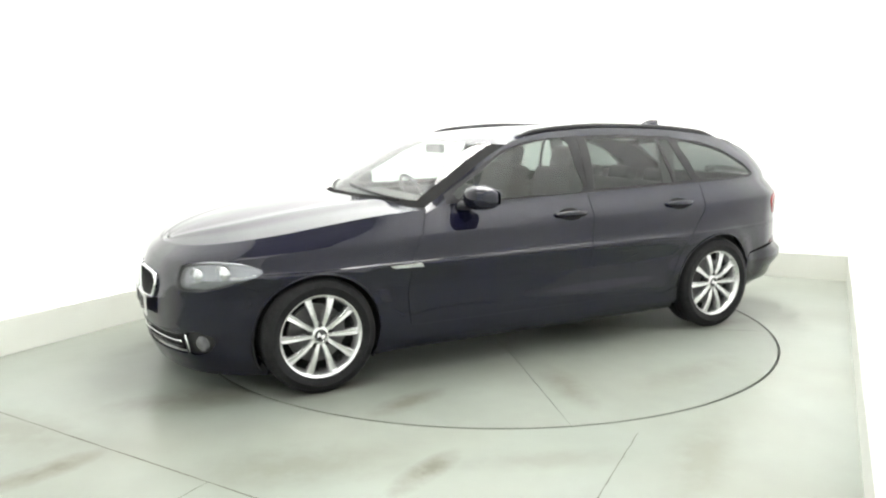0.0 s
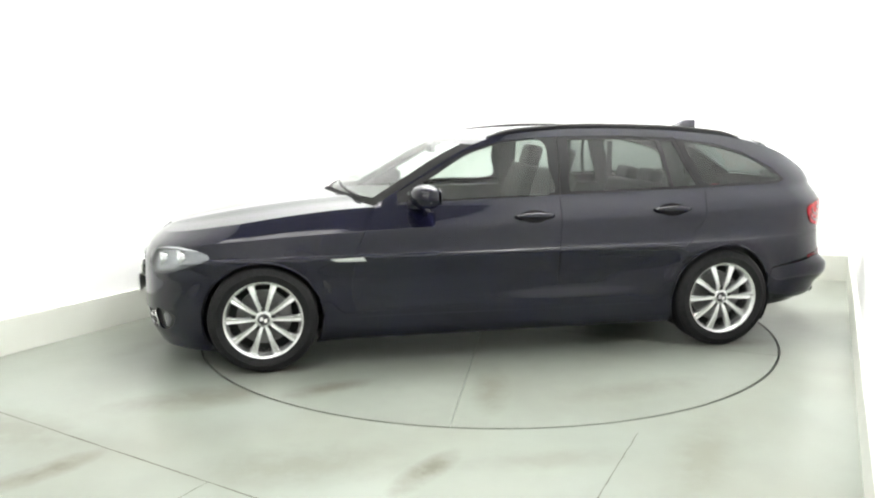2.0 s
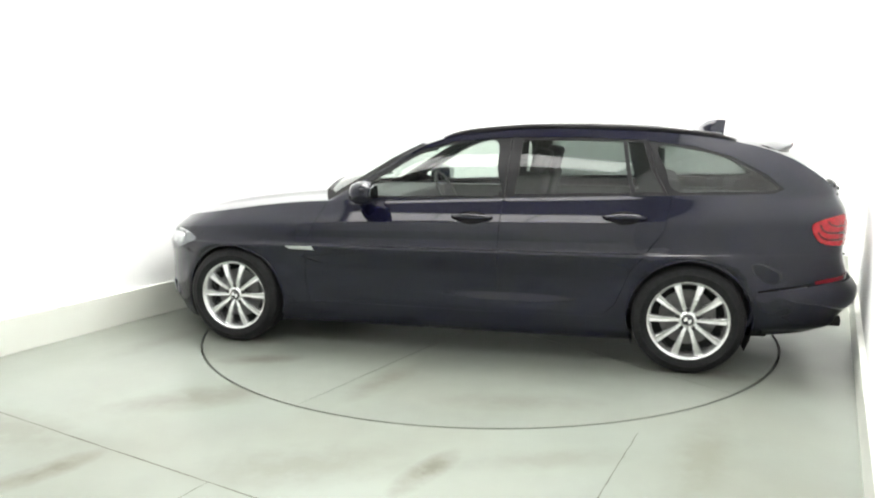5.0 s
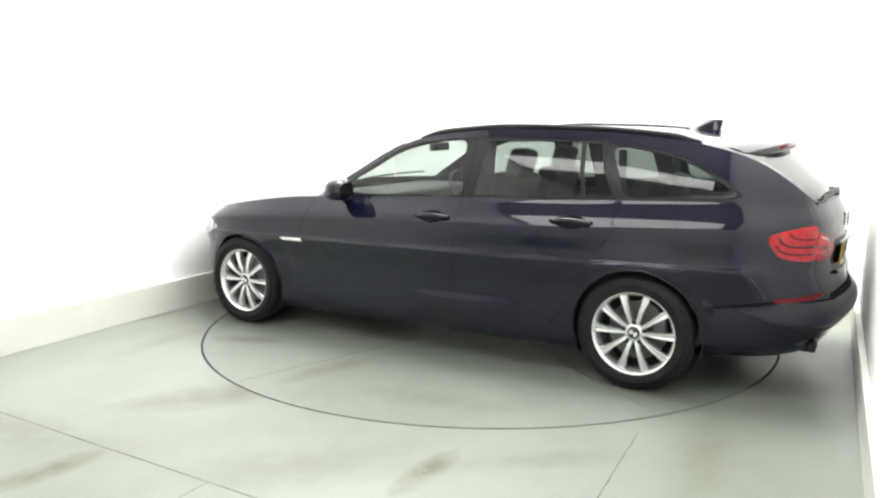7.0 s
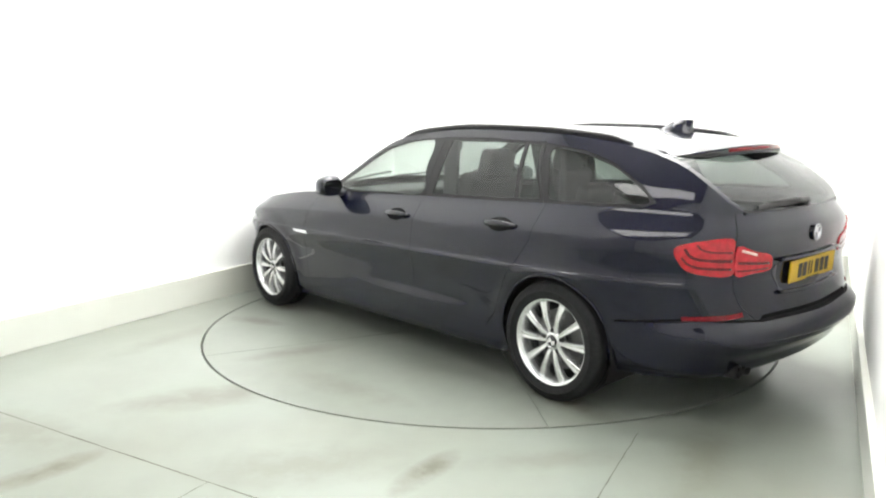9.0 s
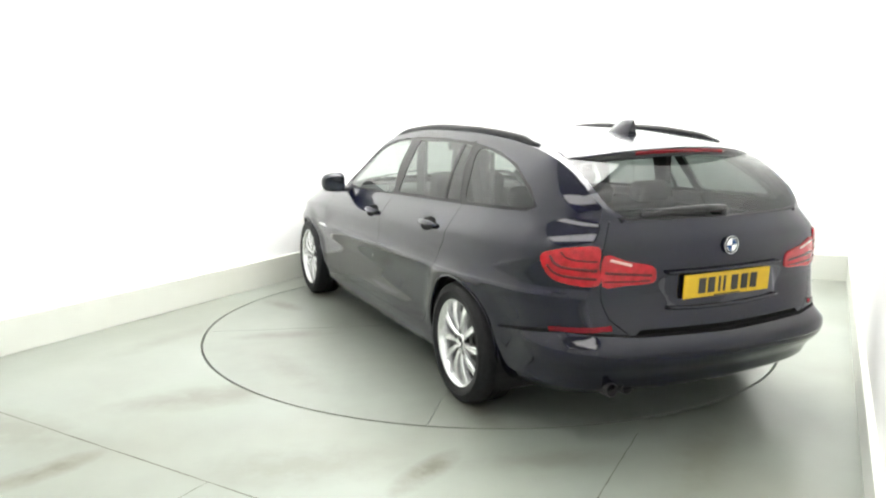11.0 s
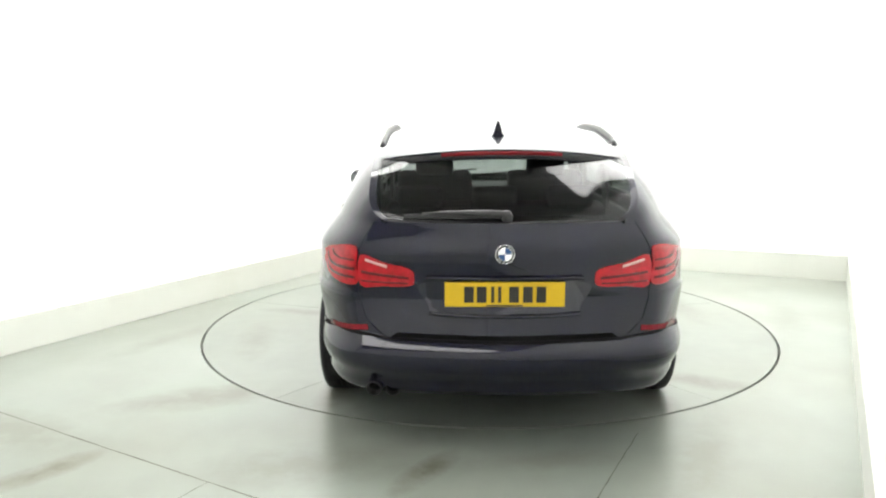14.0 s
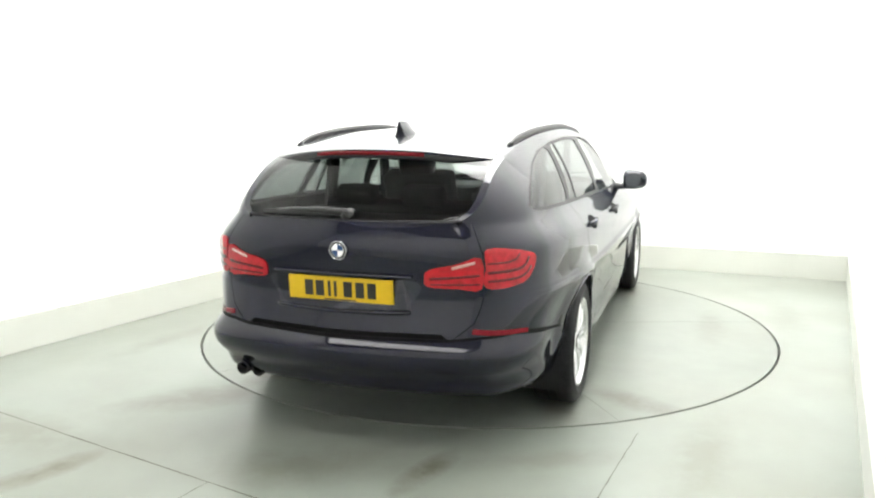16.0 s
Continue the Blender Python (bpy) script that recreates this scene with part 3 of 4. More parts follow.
def build_car_skin(car):
    cols = COLUMNS

    def rows_of(a):
        p = level_points(a)
        u = np.linspace(0, 1, len(p))
        f = spline(u, p[:, 2])
        q = np.unique(np.concatenate([np.linspace(0, 1, 46), u, np.array([5.2, 5.4, 5.6, 5.8, 7.25, 7.5, 7.75]) / 9]))
        return [round(float(f(t)), 6) for t in q]

    gap = 0.0036
    arch_f = [(-1.484 + 0.358 * math.cos(t), 0.322 + 0.354 * math.sin(t)) for t in np.linspace(-0.6, math.pi + 0.6, 44)] + [(-1.83, -0.1), (-1.14, -0.1)]
    arch_r = [(1.484 + 0.355 * math.cos(t), 0.328 + 0.360 * math.sin(t)) for t in np.linspace(-0.6, math.pi + 0.6, 44)] + [(1.14, -0.1), (1.83, -0.1)]
    E = A1                                     # the tail's middle line
    F = A0                                     # the nose's middle line
    regions = [
        ("hole", arch_f), ("hole", arch_r),
        # lamps
        ("headlamp", curve_poly([(F + 0.560, 0.722), (F + 0.70, 0.752), (F + 0.864, 0.766), (F + 0.98, 0.745), (F + 1.075, 0.700), (F + 0.90, 0.632), (F + 0.732, 0.593), (F + 0.580, 0.598), (F + 0.553, 0.66)], 4)),
        ("tail_lamp", curve_poly([(E - 0.915, 0.892), (E - 0.84, 0.926), (E - 0.66, 0.945), (E - 0.645, 0.86), (E - 0.645, 0.776), (E - 0.78, 0.776), (E - 0.87, 0.806)], 4)),
        ("tailgate_lamp", curve_poly([(E - 0.625, 0.908), (E - 0.52, 0.880), (E - 0.405, 0.853), (E - 0.385, 0.812), (E - 0.40, 0.778), (E - 0.52, 0.772), (E - 0.625, 0.772)], 3)),
        ("reflector", [(E - 0.90, 0.573), (E - 0.90, 0.551), (E - 0.60, 0.574), (E - 0.60, 0.597)]),
        ("side_vent", [(-1.078, 0.686), (-1.042, 0.669), (-0.866, 0.667), (-0.884, 0.691)]),
        ("fog_pocket", curve_poly([(F + 0.655, 0.362), (F + 0.79, 0.352), (F + 0.83, 0.318), (F + 0.76, 0.250), (F + 0.645, 0.235)], 3)),
        ("lower_intake", [(F - 0.1, 0.352), (F + 0.42, 0.335), (F + 0.63, 0.348), (F + 0.62, 0.232), (F + 0.3, 0.218), (F - 0.1, 0.218)]),
        ("gap", strip_poly(DOOR_F[3::-1] + [(-0.90, 0.315), (0.345, 0.315)] + [(0.345, 0.70), (0.372, 1.06)], gap)),
        ("gap", strip_poly([(0.345, 0.318), (0.98, 0.318), (1.06, 0.40), (1.14, 0.60), (1.33, 0.86), (1.362, 1.07)], gap)),
        ("gap", strip_poly([(E - 0.635, 1.06), (E - 0.635, 0.78), (E - 0.60, 0.62), (E - 0.52, 0.545), (E + 0.1, 0.535)], gap * 1.4)),
        ("gap", strip_poly([(1.855, 0.505), (E - 0.80, 0.560), (E - 0.60, 0.55)], gap)),
        ("gap", strip_poly([(-1.80, 0.60), (F + 0.95, 0.640)], gap * 0.8)),
        # Wide slot: the deep shade under the tailgate's edge, drawn as a black gap.
        ("gap", [(E - 0.50, 0.549), (E - 0.47, 0.572), (E + 0.1, 0.566), (E + 0.1, 0.543)]),
        ("door_front", DOOR_F), ("door_rear", DOOR_R),
        ("tailgate", [(E - 0.635, 1.2), (E - 0.635, 0.78), (E - 0.60, 0.62), (E - 0.52, 0.545), (E + 0.1, 0.535), (E + 0.1, 1.2)]),
        ("bumper_rear", [(1.70, 0.0), (1.85, 0.505), (E - 0.80, 0.560), (E - 0.60, 0.55), (E - 0.50, 0.54), (E + 0.1, 0.53), (E + 0.1, 0.0)]),
        ("bumper_front", [(-1.70, 0.0), (-1.80, 0.60), (F + 0.95, 0.650), (F + 0.45, 0.66), (F + 0.40, 0.70), (F - 0.1, 0.70), (F - 0.1, 0.0)]),
    ]
    low = cut_sheet(list(cols), rows_of, regions)

    ucols = UPPER_COLS

    def urows(a):
        zb, zr = float(BELT_Z(-a)), float(R_Z(-a))
        return [round(zb + (zr - zb) * k / 18, 6) for k in range(19)]

    win_f = curve_poly([(-0.60, 1.055), (-0.40, 1.175), (-0.20, 1.290), (0.02, 1.352), (0.290, 1.372), (0.315, 1.20), (0.330, 1.042), (0.0, 1.030), (-0.40, 1.018)], 4)
    win_r = [(0.435, 1.048), (0.455, 1.20), (0.465, 1.372), (0.80, 1.376), (1.075, 1.366), (1.10, 1.20), (1.13, 1.064)]
    win_v = [(1.155, 1.066), (1.125, 1.20), (1.10, 1.364), (1.195, 1.355), (1.245, 1.20), (1.315, 1.072)]
    win_q = curve_poly([(1.385, 1.080), (1.33, 1.20), (1.285, 1.340), (1.50, 1.318), (1.70, 1.262), (1.88, 1.165), (1.955, 1.100), (1.88, 1.084), (1.60, 1.078)], 4)
    trim = [(-0.66, 1.005), (-0.66, 1.06), (-0.40, 1.200), (-0.20, 1.310), (0.02, 1.366), (0.40, 1.390), (0.80, 1.392), (1.20, 1.372), (1.50, 1.334), (1.70, 1.278), (1.90, 1.172), (1.99, 1.095), (1.93, 1.068), (1.40, 1.054), (0.40, 1.028), (-0.40, 1.003)]
    uregions = [
        ("window_front", win_f), ("window_rear", win_r), ("window_vent", win_v), ("window_quarter", win_q),
        ("gap", strip_poly([(0.372, 1.0), (0.395, 1.395)], gap)),
        ("gap", strip_poly([(1.362, 1.03), (1.335, 1.07), (1.265, 1.20), (1.225, 1.37)], gap)),
        ("trim", trim),
        ("door_front", DOOR_F), ("door_rear", DOOR_R),
    ]
    up = cut_sheet(ucols, urows, uregions)

    def both(name):
        bm = skin(low.get(name, []), lower_point)
        return skin(up.get(name, []), upper_point, bm=bm)

    # the fixed body: wings, sills, pillars, roof frame
    bm = both("body")
    panel("body", bm, PAINT, car, "dark blue metallic wings, sills and pillars", 0.012, True)
    for side in (1, -1):
        for cx, cz, rx, rz in ((-1.484, 0.322, 0.360, 0.356), (1.484, 0.328, 0.357, 0.362)):
            bm = bmesh.new()
            line = []
            for t in np.linspace(0.02, math.pi - 0.02, 33):
                q = lower_point(cx + rx * math.cos(t), cz + rz * math.sin(t))
                line.append((q.x, (q.y + 0.001) * side, q.z))
            tube(bm, line, 0.007, 0.006, 10)
            part("arch_lip", bm, PAINT, car, "rolled dark blue wheel arch lip", smooth=True)
    panel("door_gap", skin(up.get("gap", []), upper_point, sink=0.010, bm=skin(low["gap"], lower_point, sink=0.010)), SEAL_SHADE, car, "black rubber in the panel gaps, and the shaded slot below the tailgate")
    for side, nm in ((1, "left"), (-1, "right")):
        for d in ("door_front", "door_rear"):
            bm = skin(low[d], lower_point, (side,))
            bm = skin(up.get(d, []), upper_point, (side,), bm=bm)
            door = panel("door", bm, PAINT, car, "", 0.02, True)
            build_handle(door, side, -0.185 if d == "door_front" else -1.105)
        panel("window_trim", skin(up["trim"], upper_point, (side,), sink=0.003), GLOSSBLACK, car, "gloss black window surround", 0.012)
        for w, g in (("window_front", GLASS), ("window_rear", GLASS_DARK), ("window_vent", GLASS_DARK), ("window_quarter", GLASS_DARK)):
            panel("window", skin(up[w], upper_point, (side,), sink=0.006), g, car, "lightly tinted side window")
        lamp = panel("headlight", skin(low["headlamp"], lower_point, (side,), sink=-0.002), LENS, car, "clear headlamp lens over a silver reflector")
        build_headlamp(lamp, low["headlamp"], side)
        tl = panel("tail_light", skin(low["tail_lamp"], lower_point, (side,), sink=-0.006), REDLAMP, car, "glossy red tail lamp with lighter bars", 0.012)
        build_tail_bars(tl, side, False)
        panel("reflector", skin(low["reflector"], lower_point, (side,), sink=-0.004), REDBRAKE, car, "thin dull red bumper reflector", 0.008)
        panel("side_vent", skin(low["side_vent"], lower_point, (side,), sink=-0.005), CHROME, car, "chrome side repeater trim", 0.007)
        fog = panel("fog_light_surround", skin(low["fog_pocket"], lower_point, (side,), sink=0.012), BLACK, car, "black pocket round a fog lamp", 0.02)
        bm = bmesh.new()
        blade = [lower_point(F + a, z) for a, z in ((0.640, 0.345), (0.648, 0.315), (0.652, 0.280), (0.650, 0.248))]
        tube(bm, [(q.x + 0.004, (q.y + 0.002) * side, q.z) for q in blade], 0.009, 0.006, 8)
        part("fog_light_trim", bm, CHROME, fog, "upright chrome trim blade", smooth=True)
        p = lower_point(F + 0.725, 0.302)
        bm = bmesh.new()
        revolve(bm, [(0.0, 0.012), (0.030, 0.010), (0.043, 0.004), (0.047, -0.004), (0.043, -0.03)], 24)
        part("fog_light", bm, simple("smoked_lamp_glass", (0.10, 0.10, 0.11), 0.1, coat=1.0), fog, "round smoked fog lamp", smooth=True, at=Matrix.Translation((p.x - 0.015, p.y * side, p.z)) @ Matrix.Rotation(radians(-52 if side > 0 else -128), 4, "Z"))
    gate = panel("tailgate", skin(low["tailgate"], lower_point), PAINT, car, "dark blue tailgate with a number plate recess", 0.015, True)
    for side in (1, -1):
        tl = panel("tail_light", skin(low["tailgate_lamp"], lower_point, (side,), sink=-0.006), REDLAMP, car, "glossy red tail lamp wedge on the tailgate", 0.012)
        build_tail_bars(tl, side, True)
    swell_z = spline((0.27, 0.305, 0.335, 0.365, 0.42, 0.455, 0.49, 0.52, 0.55), (0.30, 0.70, 0.78, 0.55, 0.84, 1.0, 0.90, 0.52, 0.08))

    def swell(a, z):
        t = min(max((a - 1.86) / 0.55, 0), 1)
        return -0.002 - 0.060 * t * t * (3 - 2 * t) * float(swell_z(z))

    panel("rear_bumper", skin(low["bumper_rear"], lower_point, sink=swell), PAINT, car, "dark blue rear bumper", 0.006)
    edge = spline((1.86, E - 0.80, E - 0.60, E - 0.50, E), (0.503, 0.556, 0.548, 0.538, 0.533))
    strip = [[(a, float(edge(a)) + dz) for a, dz in ((a0, 0.0), (a1, 0.0), (a1, 0.012), (a0, 0.012))] for a0, a1 in zip(np.linspace(1.86, E, 61)[:-1], np.linspace(1.86, E, 61)[1:])]
    # Matte black strip stands in for the shade in the slot above the bumper.
    panel("bumper_step", skin(strip, lower_point, sink=lambda a, z: swell(a, z) + 0.001 if z < float(edge(a)) + 0.006 else 0.0), SEAL_SHADE, car, "matte black strip for the shade in the slot above the bumper")
    panel("front_bumper", skin(low["bumper_front"], lower_point), PAINT, car, "dark blue front bumper", 0.012)
    intake = panel("lower_grille", skin(low["lower_intake"], lower_point, sink=0.03), CAVITY, car, "black lower air intake", 0.01)
    for z, mt in ((0.250, BLACK), (0.288, CHROME), (0.325, BLACK)):
        bm = bmesh.new()
        pts = [lower_point(F + 0.02 + 0.56 * abs(k) / 12, z + 0.01 * abs(k) / 12) for k in range(-12, 13)]
        tube(bm, [(p.x - 0.010, p.y * (1 if k >= 12 else -1), p.z) for k, p in enumerate(pts)], 0.006, 0.005, 8)
        part("grille_slat", bm, mt, intake, smooth=True)

    # bonnet, roof, screens
    nt_, nw = 64, 26
    bm = bmesh.new()
    for side in (1, -1):
        g = []
        for i in range(nt_ + 1):
            g.append([bm.verts.new(Vector((1, side, 1)) * hood_point(i / nt_, j / nw)) for j in range(nw + 1)])
        for A, B in zip(g, g[1:]):
            for j in range(nw):
                bm.faces.new((A[j], B[j], B[j + 1], A[j + 1]))
    panel("bonnet", bm, PAINT, car, "dark blue bonnet with two raised creases", 0.006)
    names = {}
    _sv = np.linspace(0, 1, 4001)
    ss = sorted(set([round(float(np.interp(a, -TOP_RX(_sv), _sv)), 6) for a in UPPER_COLS] + [0.0, 0.012, 0.292, 0.757, 0.765, 0.994, 1.0]))
    ww = sorted(set([round(k / 26, 5) for k in range(27)] + [0.055, 0.075, 0.11]))
    for i in range(len(ss) - 1):
        for j in range(len(ww) - 1):
            s, w = (ss[i] + ss[i + 1]) / 2, (ww[j] + ww[j + 1]) / 2
            n = "roof"
            # Painted screen pillars join the border; matte black keeps them dark as if shaded.
            if 0.012 < s < 0.292:
                n = "windscreen" if (0.02 < s and w > 0.11) else "dark_screen_edge"
            elif s <= 0.012:
                n = "dark_screen_edge"
            elif s > 0.994:
                n = "rear_frame"
            elif 0.757 < s < 0.994 and w > 0.055:
                n = "rear_window"
            names.setdefault(n, []).append([(ss[i], ww[j]), (ss[i + 1], ww[j]), (ss[i + 1], ww[j + 1]), (ss[i], ww[j + 1])])
    panel("roof", skin(names["roof"], top_point), PAINT, car, "dark blue roof panel and screen pillars", 0.003)
    panel("windscreen", skin(names["windscreen"], top_point), SCREEN, car, "clear raked windscreen")
    panel("dark_screen_edge", skin(names["dark_screen_edge"], top_point), SEAL_SHADE, car, "black border of the windscreen, with the painted pillars blackened as if shaded")
    panel("rear_window_frame", skin(names["rear_frame"], top_point), GLOSSBLACK, car, "black lower edge of the tailgate window")
    panel("rear_window", skin(names["rear_window"], top_point), GLASS_TAIL, car, "tinted tailgate window")
    return gate


def build_handle(door, side, x):
    a = -x
    z = 0.905 if x > -0.5 else 0.925
    p = lower_point(a, z)
    bm = bmesh.new()
    pts = []
    for k in range(13):
        t = k / 12
        xx = x + 0.125 - 0.25 * t
        q = lower_point(-xx, z)
        pts.append((xx, (q.y + 0.030 * math.sin(math.pi * t) ** 0.5) * side, z + 0.006 * math.sin(math.pi * t)))
    tube(bm, pts, 0.010, [0.010 + 0.009 * math.sin(math.pi * k / 12) for k in range(13)], 10)
    part("handle", bm, PAINT, door, "dark blue pull handle", smooth=True)
    # Flat black patch on the skin, for the shade in the handle recess.
    bm = bmesh.new()
    pl = curve_poly([(x - 0.10, z + 0.002), (x - 0.03, z + 0.034), (x + 0.05, z + 0.030), (x + 0.10, z), (x + 0.04, z - 0.036), (x - 0.04, z - 0.034)], 5)
    vs = []
    for px, pz in pl:
        q = lower_point(-px, pz)
        vs.append(bm.verts.new((px, (q.y + 0.0035) * side, pz)))
    bm.faces.new(vs)
    part("handle_shade", bm, SEAL_SHADE, door, "flat black patch for the shade in the recess behind the handle")


def build_headlamp(lamp, faces, side):
    bm = skin(faces, lower_point, (side,), sink=0.030)
    merged(bm)
    part("reflector_bowl", bm, REFLECTOR, lamp, "silver lamp interior", smooth=True)
    for a, z, r in ((A0 + 0.66, 0.672, 0.044), (A0 + 0.82, 0.690, 0.046)):
        p = lower_point(a, z)
        q = lower_point(a + 0.02, z)
        d = (q - p)
        out = Vector((-d.y, d.x, 0)) if Vector((-d.y, d.x, 0)).dot(Vector((1, 0.3, 0))) > 0 else Vector((d.y, -d.x, 0))
        out.normalize()
        out = (out + Vector((1.2, 0, 0))).normalized()
        bm = bmesh.new()
        revolve(bm, [(0.0, 0.008), (r * 0.6, 0.004), (r * 0.72, -0.004), (r * 0.80, 0.006), (r, 0.010), (r, -0.03)], 28)
        c = p - out * 0.030
        o2 = Vector((out.x, out.y * side, 0))
        part("lamp_ring", bm, CHROME if r > 0.043 else REFLECTOR, lamp, "ringed projector lamp", smooth=True,
             at=Matrix.Translation((c.x, c.y * side, c.z)) @ Vector((0, 1, 0)).rotation_difference(o2).to_matrix().to_4x4())
    bm = bmesh.new()
    n = 20
    tube(bm, [Vector((1, side, 1)) * (lower_point(A0 + 0.58 + 0.46 * k / n, 0.737 + 0.020 * math.sin(math.pi * k / n)) - Vector((0.004, 0.008, 0.004))) for k in range(n + 1)], 0.006, 0.006, 8)
    part("brow", bm, CHROME, lamp, "bright lamp brow", smooth=True)


def build_tail_bars(tl, side, inner):
    """Dark bars that run across the lamp and turn up at its outer end; a clear wedge on the tailgate half."""
    E = A1
    if inner:
        lines = [([(E - 0.618, 0.832), (E - 0.52, 0.822), (E - 0.408, 0.812)], 0.0065, REDDARK),
                 ([(E - 0.618, 0.792), (E - 0.52, 0.789), (E - 0.412, 0.788)], 0.0045, REDDARK),
                 ([(E - 0.598, 0.888), (E - 0.54, 0.872), (E - 0.50, 0.861)], 0.0065, CLEARLAMP)]
    else:
        lines = [([(E - 0.868, 0.898), (E - 0.845, 0.866), (E - 0.795, 0.848), (E - 0.655, 0.842)], 0.0075, REDDARK),
                 ([(E - 0.880, 0.856), (E - 0.850, 0.826), (E - 0.80, 0.810), (E - 0.655, 0.804)], 0.0065, REDDARK),
                 ([(E - 0.815, 0.918), (E - 0.790, 0.894), (E - 0.74, 0.884), (E - 0.655, 0.882)], 0.0045, REDDARK)]
    for pts, h, mt in lines:
        fa = spline([p[0] for p in pts], [p[1] for p in pts])
        line = []
        for a in np.linspace(pts[0][0], pts[-1][0], 21):
            z = float(fa(a))
            p = lower_point(a, z)
            q = lower_point(a + 0.01, z) - lower_point(a - 0.01, z)
            nn = Vector((q.y, -q.x, 0)).normalized()
            if nn.dot(Vector((-1, 0.4, 0))) < 0:
                nn = -nn
            p = p + nn * 0.0050
            line.append((p.x, p.y * side, p.z))
        bm = bmesh.new()
        tube(bm, line, 0.0035, h, 8)
        part("lamp_bar", bm, mt, tl, smooth=True)


# ---------------------------------------------------------------- the car: wheels and fittings
def wheel_meshes():
    R, r = WHEEL_R, 0.232
    m = {}
    bm = bmesh.new()
    revolve(bm, [(r - 0.004, -0.10), (r + 0.012, -0.112), (r + 0.05, -0.116), (R - 0.03, -0.110), (R - 0.006, -0.095), (R, -0.075), (R, -0.028), (R - 0.007, -0.024), (R - 0.007, -0.018), (R, -0.014),
                 (R, 0.014), (R - 0.007, 0.018), (R - 0.007, 0.024), (R, 0.028), (R, 0.075), (R - 0.006, 0.095), (R - 0.022, 0.107), (R - 0.045, 0.112), (r + 0.045, 0.1155), (r + 0.040, 0.113), (r + 0.012, 0.110), (r - 0.004, 0.098)], 72)
    m["tyre"] = sharp(mesh_of("tyre", bm, RUBBER, True), 50)
    bm = bmesh.new()
    revolve(bm, [(r - 0.030, -0.09), (r - 0.004, -0.100), (r - 0.012, -0.09), (r - 0.022, -0.02), (r - 0.024, 0.04), (r - 0.020, 0.074), (r - 0.014, 0.086), (r - 0.009, 0.095), (r - 0.004, 0.101), (r + 0.003, 0.104), (r + 0.006, 0.099), (r - 0.002, 0.092)], 72)
    m["wheel"] = sharp(mesh_of("wheel", bm, ALLOY, True), 40)
    # one spoke: a tapering blade with a raised flat face
    bm = bmesh.new()
    secs = []
    for t in np.linspace(0, 1, 7):
        rad = 0.044 + (0.222 - 0.044) * t
        hw = 0.0120 + 0.0100 * t ** 1.6
        face = 0.078 + 0.012 * math.sin(math.pi * min(1, t * 1.02)) + 0.004 * t
        secs.append([bm.verts.new(v) for v in ((-hw - 0.003, face - 0.032, rad), (-hw, face - 0.005, rad), (-hw * 0.78, face, rad), (0, face - 0.004 * t, rad), (hw * 0.78, face, rad), (hw, face - 0.005, rad), (hw + 0.003, face - 0.032, rad))])
    for A, B in zip(secs, secs[1:]):
        for i in range(6):
            bm.faces.new((A[i], A[i + 1], B[i + 1], B[i]))
        bm.faces.new((A[6], A[0], B[0], B[6]))
    bm.faces.new(secs[0])
    bm.faces.new(secs[-1][::-1])
    m["spoke"] = mesh_of("spoke", bm, ALLOY)
    bm = bmesh.new()
    revolve(bm, [(0.0, 0.081), (0.034, 0.081), (0.037, 0.084), (0.041, 0.083), (0.052, 0.078), (0.058, 0.066), (0.060, 0.03)], 40)
    m["hub"] = sharp(mesh_of("hub", bm, ALLOY, True), 40)
    bm = bmesh.new()
    revolve(bm, [(0.0, 0.088), (0.024, 0.087), (0.032, 0.084), (0.033, 0.080)], 32)
    m["centre_cap"] = mesh_of("centre_cap", bm, simple("centre_cap_dark", (0.02, 0.021, 0.025), 0.25, coat=0.6), True)
    bm = bmesh.new()
    revolve(bm, [(0.0, 0.083), (0.0115, 0.083), (0.0135, 0.080), (0.0135, 0.06)], 12)
    m["wheel_bolt"] = mesh_of("wheel_bolt", bm, simple("bolt_dark", (0.03, 0.03, 0.03), 0.4, 0.6), True)
    bm = bmesh.new()
    prism(bm, [(0, 0)] + [(0.022 * math.cos(radians(t)), 0.022 * math.sin(radians(t))) for t in range(0, 91, 15)], 0.003, Matrix.Translation((0, 0.0865, 0)))
    m["cap_quarter"] = mesh_of("cap_quarter", bm, WHITEBADGE)
    bm = bmesh.new()
    revolve(bm, [(0.05, 0.005), (0.165, 0.008), (0.165, -0.02), (0.05, -0.02)], 48)
    m["brake_disc"] = mesh_of("brake_disc", bm, DISC_STEEL, False)
    bm = bmesh.new()
    box(bm, -0.16, -0.045, -0.05, -0.085, 0.030, 0.09, 0.012)
    m["caliper"] = mesh_of("caliper", bm, simple("caliper_grey", (0.16, 0.16, 0.16), 0.5, 0.5))
    bm = bmesh.new()
    revolve(bm, [(0.0, -0.03), (0.222, -0.03), (0.222, -0.05)], 40)
    m["back_plate"] = mesh_of("back_plate", bm, CAVITY)
    return m


